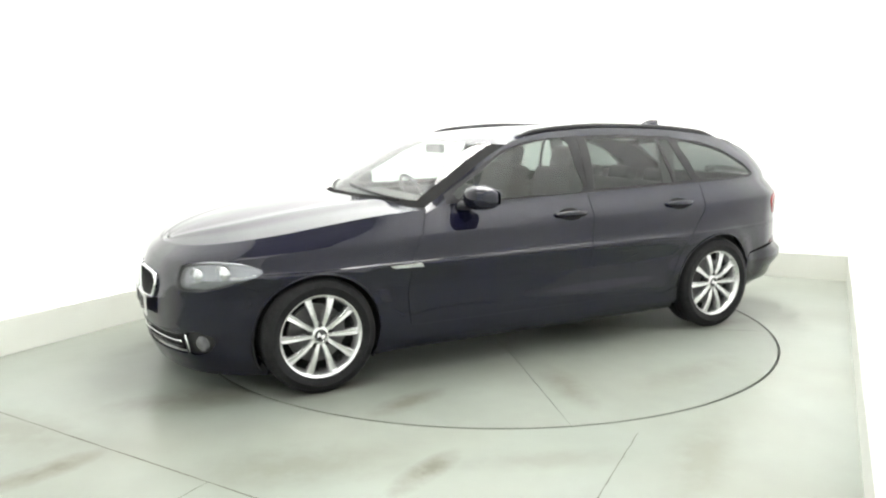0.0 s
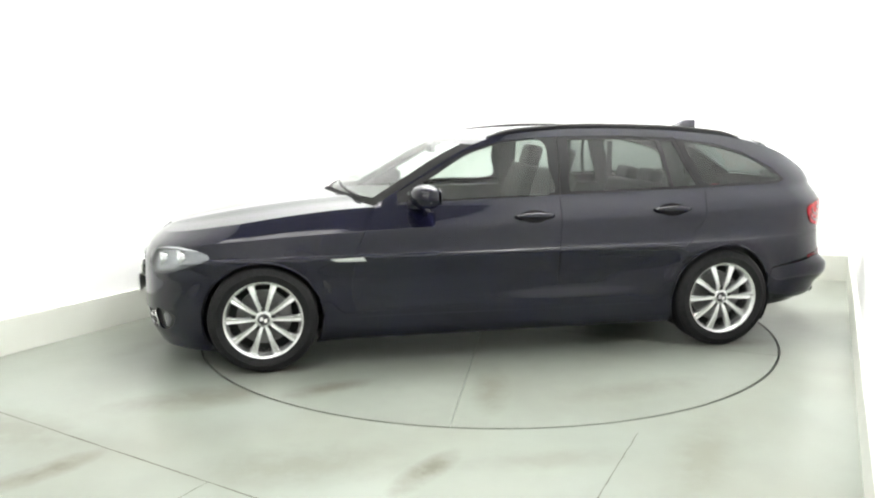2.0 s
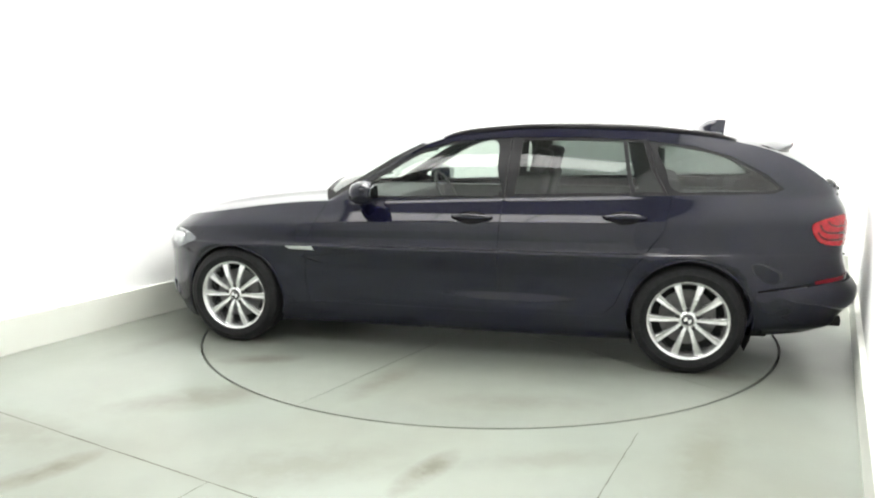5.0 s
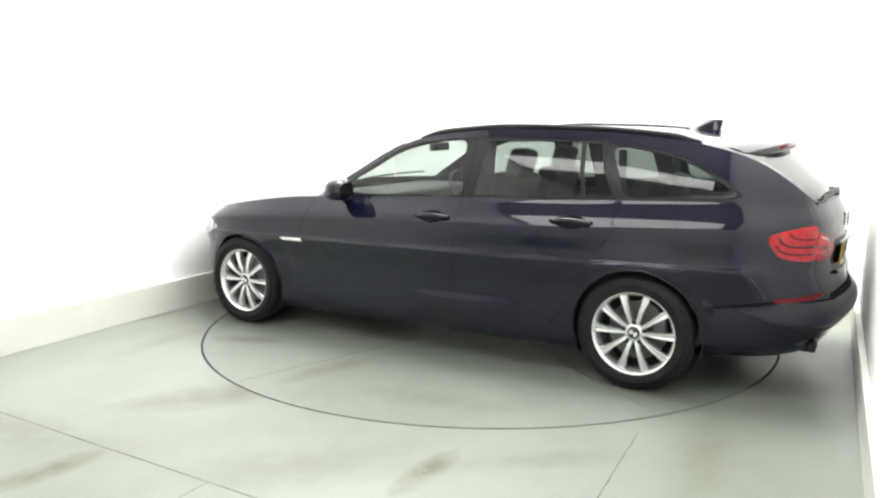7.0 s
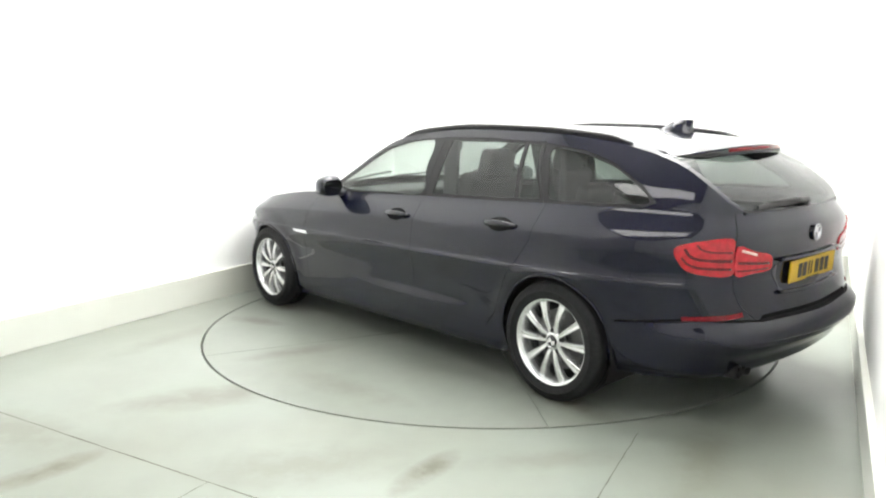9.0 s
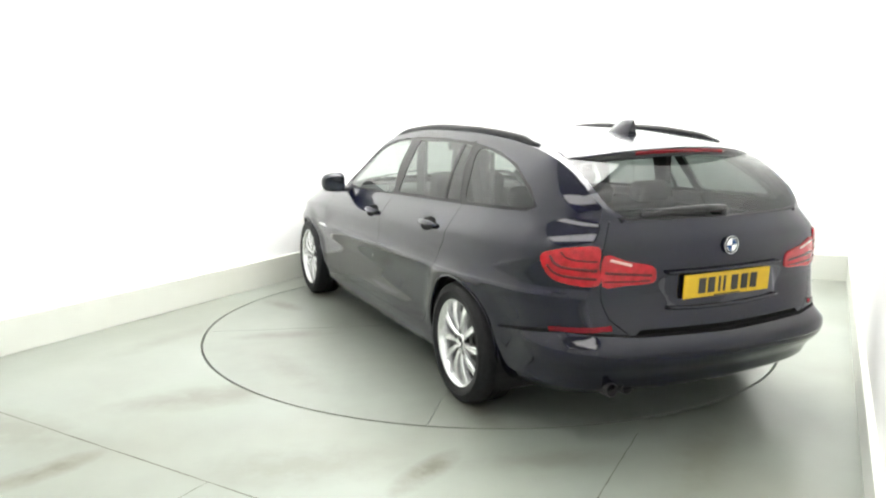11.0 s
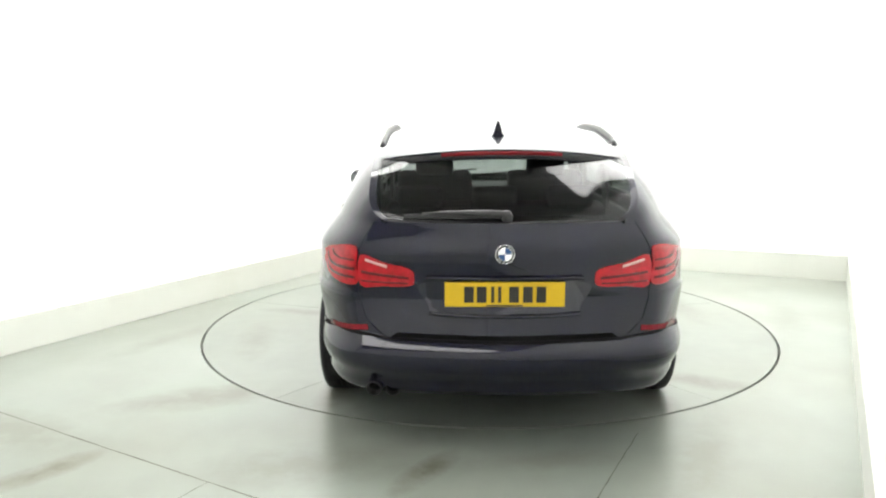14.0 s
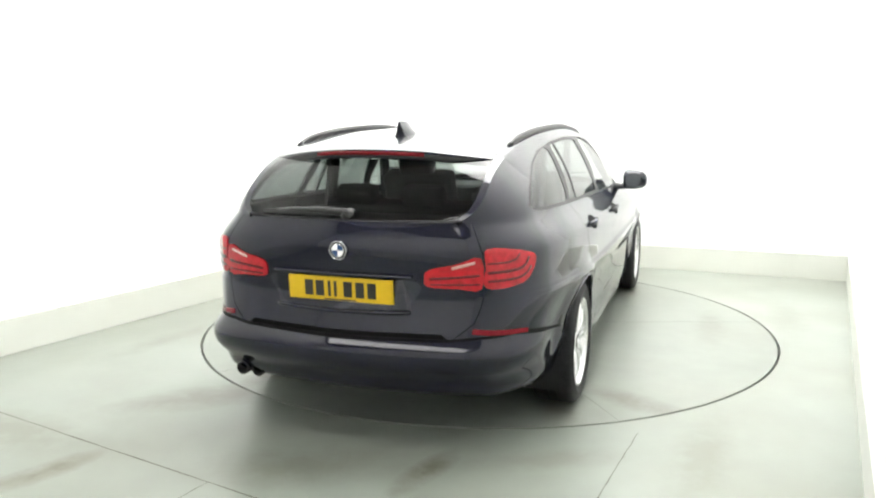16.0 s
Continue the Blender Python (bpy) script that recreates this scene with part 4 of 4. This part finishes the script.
def build_wheels(car):
    m = wheel_meshes()
    bolts = [90 + 72 * k for k in range(5)]
    for x in (WHEEL_X, -WHEEL_X):
        for side in (1, -1):
            at = Matrix.Translation((x, 0.830 * side, WHEEL_R)) @ Matrix.Rotation(0 if side > 0 else math.pi, 4, "Z")
            w = part("wheel", m["wheel"], None, car, "ten-spoke silver alloy wheel", at=at)
            part("tyre", m["tyre"], None, w, "black road tyre")
            part("hub", m["hub"], None, w)
            part("centre_cap", m["centre_cap"], None, w, "dark round centre cap")
            for k in (0, 2):
                part("cap_quarter", m["cap_quarter"], None, w, at=Matrix.Rotation(radians(90 * k + 20), 4, "Y"))
            part("brake_disc", m["brake_disc"], None, w, "bare steel brake disc")
            part("caliper", m["caliper"], None, w)
            part("back_plate", m["back_plate"], None, w)
            # five pairs of spokes, splayed about each bolt
            for b in bolts:
                part("wheel_bolt", m["wheel_bolt"], None, w, at=Matrix.Translation((0.060 * math.cos(radians(b)), -0.001, 0.060 * math.sin(radians(b)))))
            for k in range(10):
                part("spoke", m["spoke"], None, w, at=Matrix.Rotation(radians(18 + 36 * k), 4, "Y"))
            # wheel housing
            bm = bmesh.new()
            pr = [(0.360, -0.42), (0.364, 0.055)]
            n = 40
            rows = []
            for k in range(n + 1):
                a = -0.5 + (math.pi + 1.0) * k / n
                rows.append([bm.verts.new((rr * math.cos(a), o, rr * math.sin(a))) for rr, o in pr] + [bm.verts.new((0.05 * math.cos(a), -0.42, 0.05 * math.sin(a)))])
            for A, B in zip(rows, rows[1:]):
                bm.faces.new((A[0], A[1], B[1], B[0]))
                bm.faces.new((A[2], A[0], B[0], B[2]))
            part("wheel_arch_liner", bm, CAVITY, car, "black inner wheel arch", at=at)


def quarter_badge(parent, at, r):
    b = part("badge", revolve(bmesh.new(), [(0.0, 0.002), (r * 0.98, 0.002), (r, 0.0), (r, -0.004)], 40), GLOSSBLACK, parent, "round quartered badge", at=at)
    for k in range(4):
        bm = bmesh.new()
        pl = [(0, 0)] + [(r * 0.68 * math.cos(radians(90 * k + t)), r * 0.68 * math.sin(radians(90 * k + t))) for t in range(0, 91, 9)]
        prism(bm, pl, 0.004)
        part("quarter", bm, BLUE if k % 2 else WHITEBADGE, b)
    part("rim", revolve(bmesh.new(), [(r * 0.66, 0.0035), (r * 0.70, 0.0045), (r * 0.73, 0.0035)], 40), CHROME, b, smooth=True)
    part("rim", revolve(bmesh.new(), [(r * 0.93, 0.0025), (r * 0.97, 0.0045), (r, 0.0025)], 40), CHROME, b, smooth=True)


def plate(parent, at, mt, label):
    bm = bmesh.new()
    box(bm, -0.26, -0.004, -0.0555, 0.26, 0.004, 0.0555, 0.003)
    p = part("number_plate", bm, mt, parent, label, at=at)
    # unreadable characters as bars
    for x in (-0.155, -0.100, -0.052, -0.022, 0.040, 0.100, 0.158):
        w = 0.021 if x not in (-0.052, -0.022) else 0.007
        bm = bmesh.new()
        box(bm, x - w, -0.0065, -0.036, x + w, -0.0045, 0.036, 0.0008)
        part("plate_bar", bm, INK, p)
    bm = bmesh.new()
    box(bm, -0.08, -0.0065, -0.0525, 0.08, -0.0045, -0.0465)
    part("plate_bar", bm, INK, p)


def build_fittings(car, gate):
    E, F = A1, A0
    # kidney grilles
    for side in (1, -1):
        poly = curve_poly([(0.045, 0.652), (0.19, 0.660), (0.315, 0.648), (0.350, 0.608), (0.320, 0.550), (0.265, 0.508), (0.10, 0.502), (0.05, 0.53)], 5)
        bm = bmesh.new()
        vs = []
        for y, z in poly:
            q = lower_point(F + y, z)
            vs.append(bm.verts.new((q.x + 0.004, y * side, z)))
        bm.faces.new(vs)
        k = part("kidney_grille", bm, CAVITY, car, "chrome-ringed black kidney grille")
        bm = bmesh.new()
        ring = [Vector((lower_point(F + y, z).x + 0.010, y * side, z)) for y, z in poly]
        tube(bm, ring + [ring[0], ring[1]], 0.012, 0.010, 8, cap=False)
        part("grille_ring", bm, CHROME, k, smooth=True)
        for y in np.linspace(0.08, 0.335, 10):
            zs = [z for yy, z in poly if abs(yy - y) < 0.03]
            z0, z1 = min(zs) + 0.008, max(zs) - 0.008
            bm = bmesh.new()
            x0, x1 = lower_point(F + y, z0).x + 0.006, lower_point(F + y, z1).x + 0.006
            tube(bm, [(x0, y * side, z0), ((x0 + x1) / 2 + 0.003, y * side, (z0 + z1) / 2), (x1, y * side, z1)], 0.004, 0.006, 6)
            part("grille_slat", bm, BLACK, k)
    quarter_badge(car, Matrix.Translation((2.158, 0, 0.795)) @ Matrix.Rotation(radians(-90), 4, "Z") @ Matrix.Rotation(radians(42), 4, "X"), 0.041)
    plate(car, Matrix.Translation((2.312, 0, 0.45)) @ Matrix.Rotation(radians(90), 4, "Z"), WHITEPLATE, "white front number plate")

    # tailgate: recessed plate, lip, badge
    bm = bmesh.new()
    pl = curve_poly([(-0.36, 0.795), (0.0, 0.812), (0.36, 0.795), (0.335, 0.70), (0.29, 0.652), (0.0, 0.645), (-0.29, 0.652), (-0.335, 0.70)], 4)
    vs = [bm.verts.new((lower_point(E - abs(y), z).x - 0.003, y, z)) for y, z in pl]
    bm.faces.new(vs)
    part("plate_recess", bm, simple("recess_blue", (0.010, 0.011, 0.022), 0.25, coat=0.5), gate, "dark shallow recess round the plate")
    bm = bmesh.new()
    tube(bm, [(lower_point(E - abs(y), 0.652).x - 0.010, y, 0.650 + 0.010 * (abs(y) / 0.33) ** 3) for y in np.linspace(-0.33, 0.33, 25)], 0.012, 0.009, 8)
    part("recess_lip", bm, PAINT, gate, smooth=True)
    bm = bmesh.new()
    tube(bm, [(lower_point(E - abs(y), 0.815).x - 0.014, y, 0.818) for y in np.linspace(-0.34, 0.34, 25)], 0.014, 0.008, 8)
    part("grip_strip", bm, PAINT, gate, "dark blue plate light strip", smooth=True)
    tilt = radians(8)
    plate(gate, Matrix.Translation((-2.434, 0, 0.7475)) @ Matrix.Rotation(radians(-90), 4, "Z") @ Matrix.Rotation(tilt * 0.4, 4, "X"), YELLOW, "yellow rear number plate")
    quarter_badge(gate, Matrix.Translation((-2.446, 0, 0.925)) @ Matrix.Rotation(radians(90), 4, "Z"), 0.042)
    # bumper crease highlights and tow cover
    bm = bmesh.new()
    pts = []
    for k in range(-24, 25):
        a = E - 0.95 * abs(k) / 24
        p = lower_point(a, 0.328)
        pts.append((p.x + 0.012, p.y * (1 if k >= 0 else -1), 0.308))
    tube(bm, pts, 0.020, 0.014, 8)
    part("bumper_lip", bm, PAINT, car, "dark blue lower bumper lip", smooth=True)
    bm = bmesh.new()
    for y0 in (0.50, 0.585):
        revolve(bm, [(0.034, -0.09), (0.034, 0.05), (0.030, 0.055), (0.027, 0.05), (0.027, -0.05), (0.0, -0.055)], 24, Matrix.Translation((-2.315, y0, 0.295)) @ Matrix.Rotation(radians(90), 4, "Z"))
    part("exhaust", bm, simple("dark_exhaust_steel", (0.03, 0.029, 0.028), 0.5, 0.6), car, "twin round dark tailpipes", smooth=True)

    # spoiler with its brake light
    bm = bmesh.new()
    rows = []
    for y in np.linspace(-0.575, 0.575, 33):
        w = 1 - abs(y) / float(R_Y(-1.93))
        f = (y / 0.575) ** 2
        s0, s1 = top_point(0.735, max(w, 0)), top_point(0.757, max(w, 0))
        tip = Vector((s1.x - 0.095 + 0.075 * f, y, s1.z - 0.004 - 0.006 * f))
        rows.append([bm.verts.new(v) for v in ((s0.x, y, s0.z + 0.003), ((s0.x + tip.x) / 2, y, (s0.z + tip.z) / 2 + 0.010), (tip.x, y, tip.z + 0.004), (tip.x + 0.006, y, tip.z - 0.038), (s1.x - 0.01, y, s1.z - 0.050))])
    for A, B in zip(rows, rows[1:]):
        for i in range(4):
            bm.faces.new((A[i], A[i + 1], B[i + 1], B[i]))
        bm.faces.new((A[4], A[0], B[0], B[4]))
    bm.faces.new(rows[0])
    bm.faces.new(rows[-1][::-1])
    sp = part("spoiler", bm, PAINT, gate, "dark blue roof spoiler over the tailgate window", smooth=True)
    sharp(sp.data, 40)
    bm = bmesh.new()
    pts = []
    for y in np.linspace(-0.56, 0.56, 33):
        s1 = top_point(0.757, max(1 - abs(y) / float(R_Y(-1.93)), 0))
        f = (y / 0.575) ** 2
        pts.append((s1.x - 0.090 + 0.075 * f, y, s1.z - 0.021 - 0.006 * f))
    tube(bm, pts, 0.004, 0.017, 8)
    part("spoiler_edge", bm, BLACK, sp, "black trailing edge of the spoiler", smooth=True)
    bm = bmesh.new()
    pts = []
    for y in np.linspace(-0.28, 0.28, 17):
        w = 1 - abs(y) / float(R_Y(-1.93))
        s1 = top_point(0.757, w)
        pts.append((s1.x - 0.091 + 0.075 * (y / 0.575) ** 2, y, s1.z - 0.017))
    tube(bm, pts, 0.006, 0.011, 8)
    part("brake_light", bm, REDBRAKE, sp, "thin red high brake light", smooth=True)

    # rear wiper
    bm = bmesh.new()
    revolve(bm, [(0.0, 0.03), (0.022, 0.028), (0.028, 0.0), (0.028, -0.04)], 20, Matrix.Translation((-2.360, -0.01, 1.075)) @ Matrix.Rotation(radians(90), 4, "Z"))
    wp = part("rear_wiper", bm, BLACK, gate, "black rear wiper parked across the glass", smooth=True)
    bm = bmesh.new()
    tube(bm, [(-2.378, -0.02, 1.085), (-2.376, 0.10, 1.093), (-2.360, 0.25, 1.092), (-2.342, 0.36, 1.085)], [0.012, 0.010, 0.008, 0.006], [0.020, 0.016, 0.012, 0.009], 8)
    part("wiper_arm", bm, BLACK, wp, smooth=True)
    bm = bmesh.new()
    tube(bm, [(-2.370, 0.08, 1.080), (-2.362, 0.25, 1.078), (-2.342, 0.44, 1.076)], 0.006, 0.012, 6)
    part("wiper_blade", bm, BLACK, wp)

    # shark fin
    bm = bmesh.new()
    rows = []
    for k in range(11):
        t = k / 10
        x = -1.50 - 0.215 * t
        zt = 1.428 + 0.066 * math.sin(min(1.0, t * 1.55) * math.pi / 2) ** 1.2
        if k == 10:
            zt -= 0.004
        hw = 0.048 * math.sin(math.pi * min(0.999, 0.10 + 0.72 * t)) ** 0.6
        zb = float(TOP_CZ(x)) - 0.006
        zt = max(zt, zb + 0.008)
        rows.append([bm.verts.new(v) for v in ((x, -hw, zb), (x, -hw * 0.62, zb + (zt - zb) * 0.35), (x - 0.008 * t, -hw * 0.20, zt - 0.004), (x - 0.01 * t, 0, zt), (x - 0.008 * t, hw * 0.20, zt - 0.004), (x, hw * 0.62, zb + (zt - zb) * 0.35), (x, hw, zb))])
    for A, B in zip(rows, rows[1:]):
        for i in range(6):
            bm.faces.new((A[i], A[i + 1], B[i + 1], B[i]))
    bm.faces.new(rows[0])
    bm.faces.new(rows[-1][::-1])
    fin = part("roof_aerial", bm, PAINT, car, "dark blue shark-fin roof aerial", smooth=True)
    sharp(fin.data, 45)

    # roof rails
    for side in (1, -1):
        bm = bmesh.new()
        pts, hs = [], []
        for k in range(41):
            t = k / 40
            x = 0.06 - 1.79 * t
            lift = 0.030 * min(1, math.sin(math.pi * t) * 5) if 0 < t < 1 else 0
            pts.append((x, (float(R_Y(x)) - 0.030) * side, float(R_Z(x)) + 0.004 + lift * 0.34))
            hs.append(0.011 + 0.009 * min(1, math.sin(math.pi * t) * 4 + 0.1))
        tube(bm, pts, 0.013, hs, 10)
        part("roof_rail", bm, GLOSSBLACK, car, "gloss black roof rail", smooth=True)

    # door mirrors
    for side in (1, -1):
        bm = bmesh.new()
        rows = []
        for t, sx, sz, dx in ((0.0, 0.045, 0.050, 0.020), (0.05, 0.080, 0.068, 0.012), (0.2, 0.098, 0.080, 0.004), (0.55, 0.098, 0.078, -0.004), (0.82, 0.085, 0.066, -0.012), (0.95, 0.058, 0.045, -0.018), (1.0, 0.02, 0.02, -0.02)):
            y = 0.905 + 0.180 * t
            ring = []
            for k in range(16):
                a = 2 * math.pi * k / 16
                cx, cz = math.cos(a), math.sin(a)
                ex = math.copysign(abs(cx) ** 0.75, cx) * sx
                if ex < 0:
                    ex *= 0.70
                ring.append(bm.verts.new((0.500 + dx + ex, y * side, 1.042 + math.copysign(abs(cz) ** 0.8, cz) * sz * (1.0 if cz > 0 else 0.85))))
            rows.append(ring)
        for A, B in zip(rows, rows[1:]):
            for k in range(16):
                bm.faces.new((A[k], A[(k + 1) % 16], B[(k + 1) % 16], B[k]))
        bm.faces.new(rows[0])
        bm.faces.new(rows[-1][::-1])
        mir = part("door_mirror", bm, PAINT, car, "dark blue door mirror shell", smooth=True)
        sharp(mir.data, 50)
        bm = bmesh.new()
        prism(bm, curve_poly([(0.03, 0.045), (0.15, 0.035), (0.155, -0.03), (0.09, -0.045), (0.025, -0.035)], 5), 0.004,
              Matrix.Translation((0.4275, 0.915 * side, 1.046)) @ Matrix.Rotation(radians(90 if side > 0 else -90), 4, "Z") @ Matrix.Diagonal((1, 1 if side > 0 else -1, 1, 1)))
        part("mirror_glass", bm, MIRRORGLASS, mir, "silvered mirror glass")
        bm = bmesh.new()
        tube(bm, [(0.56, 0.840 * side, 0.990), (0.535, 0.890 * side, 0.992), (0.515, 0.96 * side, 0.998)], [0.050, 0.040, 0.055], [0.030, 0.022, 0.022], 12)
        part("mirror_stalk", bm, BLACK, mir, "black mirror foot", smooth=True)

    # windscreen wipers and scuttle
    bm = bmesh.new()
    pts = [hood_point(0.995, w) for w in np.linspace(0, 1, 12)]
    line = [(p.x + 0.005, p.y * 0.985, p.z - 0.030) for p in pts] + [(p.x + 0.005, -p.y * 0.985, p.z - 0.030) for p in pts[-2::-1]]
    tube(bm, line, 0.024, 0.020, 8)
    part("scuttle", bm, simple("scuttle_plastic", (0.01, 0.01, 0.01), 0.8, spec=0.15), car, "black scuttle panel below the windscreen", smooth=True)
    for y0, y1 in ((0.62, 0.06), (-0.02, -0.58)):
        bm = bmesh.new()
        pts = []
        for k in range(9):
            y = y0 + (y1 - y0) * k / 8
            s = 0.020 + 0.030 * k / 8
            p = top_point(s, 1 - abs(y) / 0.80)
            pts.append((p.x + 0.006, y, p.z + 0.004))
        tube(bm, pts, 0.006, 0.008, 6)
        part("wiper", bm, BLACK, car, "black windscreen wiper")


def build_interior(car):
    inner = part("cabin_floor", box(bmesh.new(), -2.25, -0.74, 0.34, 1.05, 0.74, 0.42), CABIN, car, "dark cabin floor")
    box_bm = bmesh.new()
    box(box_bm, -1.95, -0.72, 0.20, 1.90, 0.72, 0.30, 0.02)
    part("underbody", box_bm, CAVITY, car, "black underbody")
    # inner door cards
    for side in (1, -1):
        bm = bmesh.new()
        y0, y1 = sorted((0.75 * side, 0.79 * side))
        box(bm, -1.80, y0, 0.36, 0.70, y1, 0.975, 0.01)
        part("door_card", bm, CABIN, car, "dark inner door trim")
    # dashboard and wheel
    bm = bmesh.new()
    box(bm, 0.42, -0.76, 0.62, 0.98, 0.76, 0.985, 0.05)
    part("dashboard", bm, CABIN, car, "dark moulded dashboard")
    bm = bmesh.new()
    n = 32
    c, ax = Vector((0.30, -0.37, 0.93)), Matrix.Rotation(radians(-62), 4, "Y")
    pts = [c + (ax @ Vector((0.185 * math.cos(2 * math.pi * k / n), 0.185 * math.sin(2 * math.pi * k / n), 0))) for k in range(n + 1)]
    tube(bm, pts, 0.014, 0.014, 8, cap=False)
    part("steering_wheel", bm, CABIN, car, "black steering wheel on the right-hand side", smooth=True)
    bm = bmesh.new()
    box(bm, 0.30, -0.12, 1.275, 0.335, 0.12, 1.335, 0.01)
    part("interior_mirror", bm, CABIN, car, "black interior mirror")
    # seats
    def seat(x, y, w):
        s = part("seat", box(bmesh.new(), x - 0.26, y - w, 0.46, x + 0.26, y + w, 0.66, 0.05), LEATHER, car, "dark grey upholstered seat", smooth=True)
        bm = bmesh.new()
        tall = 0.60 if w < 0.4 else 0.47
        box(bm, -0.075, -w, 0.0, 0.075, w, tall, 0.05, Matrix.Translation((x - 0.24, y, 0.58)) @ Matrix.Rotation(radians(-17), 4, "Y"))
        part("backrest", bm, LEATHER, s, smooth=True)
        for hy in ((y,) if w < 0.4 else (y - 0.42, y, y + 0.42)):
            bm = bmesh.new()
            box(bm, -0.055, -0.125, tall + 0.015, 0.055, 0.125, tall + (0.19 if w < 0.4 else 0.13), 0.04, Matrix.Translation((x - 0.235, hy, 0.55)) @ Matrix.Rotation(radians(-17), 4, "Y"))
            part("headrest", bm, LEATHER, s, smooth=True)
    seat(-0.10, 0.37, 0.25)
    seat(-0.10, -0.37, 0.25)
    seat(-0.98, 0.0, 0.62)
    bm = bmesh.new()
    box(bm, -2.05, -0.62, 0.945, -1.38, 0.62, 0.965, 0.004)
    part("load_cover", bm, CABIN, car, "dark roller load cover")
    # seat belts hanging by the pillars
    for side in (1, -1):
        for x in (-0.43, -1.30):
            bm = bmesh.new()
            box(bm, x - 0.022, (0.66 if x > -1 else 0.62) * side - 0.002, 0.62, x + 0.022, (0.66 if x > -1 else 0.62) * side + 0.002, 1.32, 0.0, Matrix.Identity(4))
            part("seat_belt", bm, simple("grey_belt_webbing", (0.10, 0.10, 0.10), 0.8), car, "grey seat belt")
        # inner pillars
        for x0, x1, dx in ((-0.47, -0.35, -0.03), (-1.32, -1.20, 0.10)):
            bm = bmesh.new()
            prism(bm, [(x0, 0.98), (x1, 0.98), (x1 + dx, 1.38), (x0 + dx, 1.38)], 0.02, Matrix.Translation((0, 0.655 * side, 0)))
            part("inner_pillar", bm, CABIN, car, "dark inner pillar trim")
    # headlining
    bm = bmesh.new()
    for side in (1, -1):
        g = [[bm.verts.new(Vector((1, side, 1)) * (top_point(s, w) - Vector((0, 0.01, 0.035)))) for w in np.linspace(0.06, 1, 8)] for s in np.linspace(0.33, 0.73, 12)]
        for A, B in zip(g, g[1:]):
            for j in range(7):
                bm.faces.new((A[j], B[j], B[j + 1], A[j + 1]))
    part("headlining", merged(bm, 0.012), PALECABIN, car, "pale grey headlining", smooth=True)


def build_car():
    car = new("estate_car")
    tagged(car, "dark blue metallic estate car with silver alloy wheels on the turntable", "car")
    gate = build_car_skin(car)
    build_wheels(car)
    build_fittings(car, gate)
    build_interior(car)
    return car


build_room()
turntable = build_turntable()
estate = build_car()

# ---------------------------------------------------------------- what moves
TURN = ((0.0, 207.06), (0.5, 202.94), (1.0, 198.63), (1.5, 194.37), (2.0, 190.08), (2.5, 185.77), (3.0, 181.52), (3.5, 177.36), (4.0, 173.19),
        (5.25, 163.12), (6.5, 153.04), (7.0, 149.03), (7.5, 144.79), (8.0, 140.39), (8.5, 136.18), (9.0, 131.79), (10.25, 121.12),
        (11.5, 110.45), (12.0, 106.20), (12.5, 101.96), (13.0, 97.57), (13.5, 93.08), (14.0, 88.48), (14.5, 84.04), (15.0, 79.51), (15.5, 75.00), (16.0, 70.34))


def motions():
    walk(turntable, [(t, pose(CX, CY, 0, 0, 0, a)) for t, a in TURN])
    walk(estate, [(t, pose(CX, CY, 0, 0, 0, a) @ Matrix.Translation((OFF_X, OFF_Y, 0.0))) for t, a in TURN])


motions()
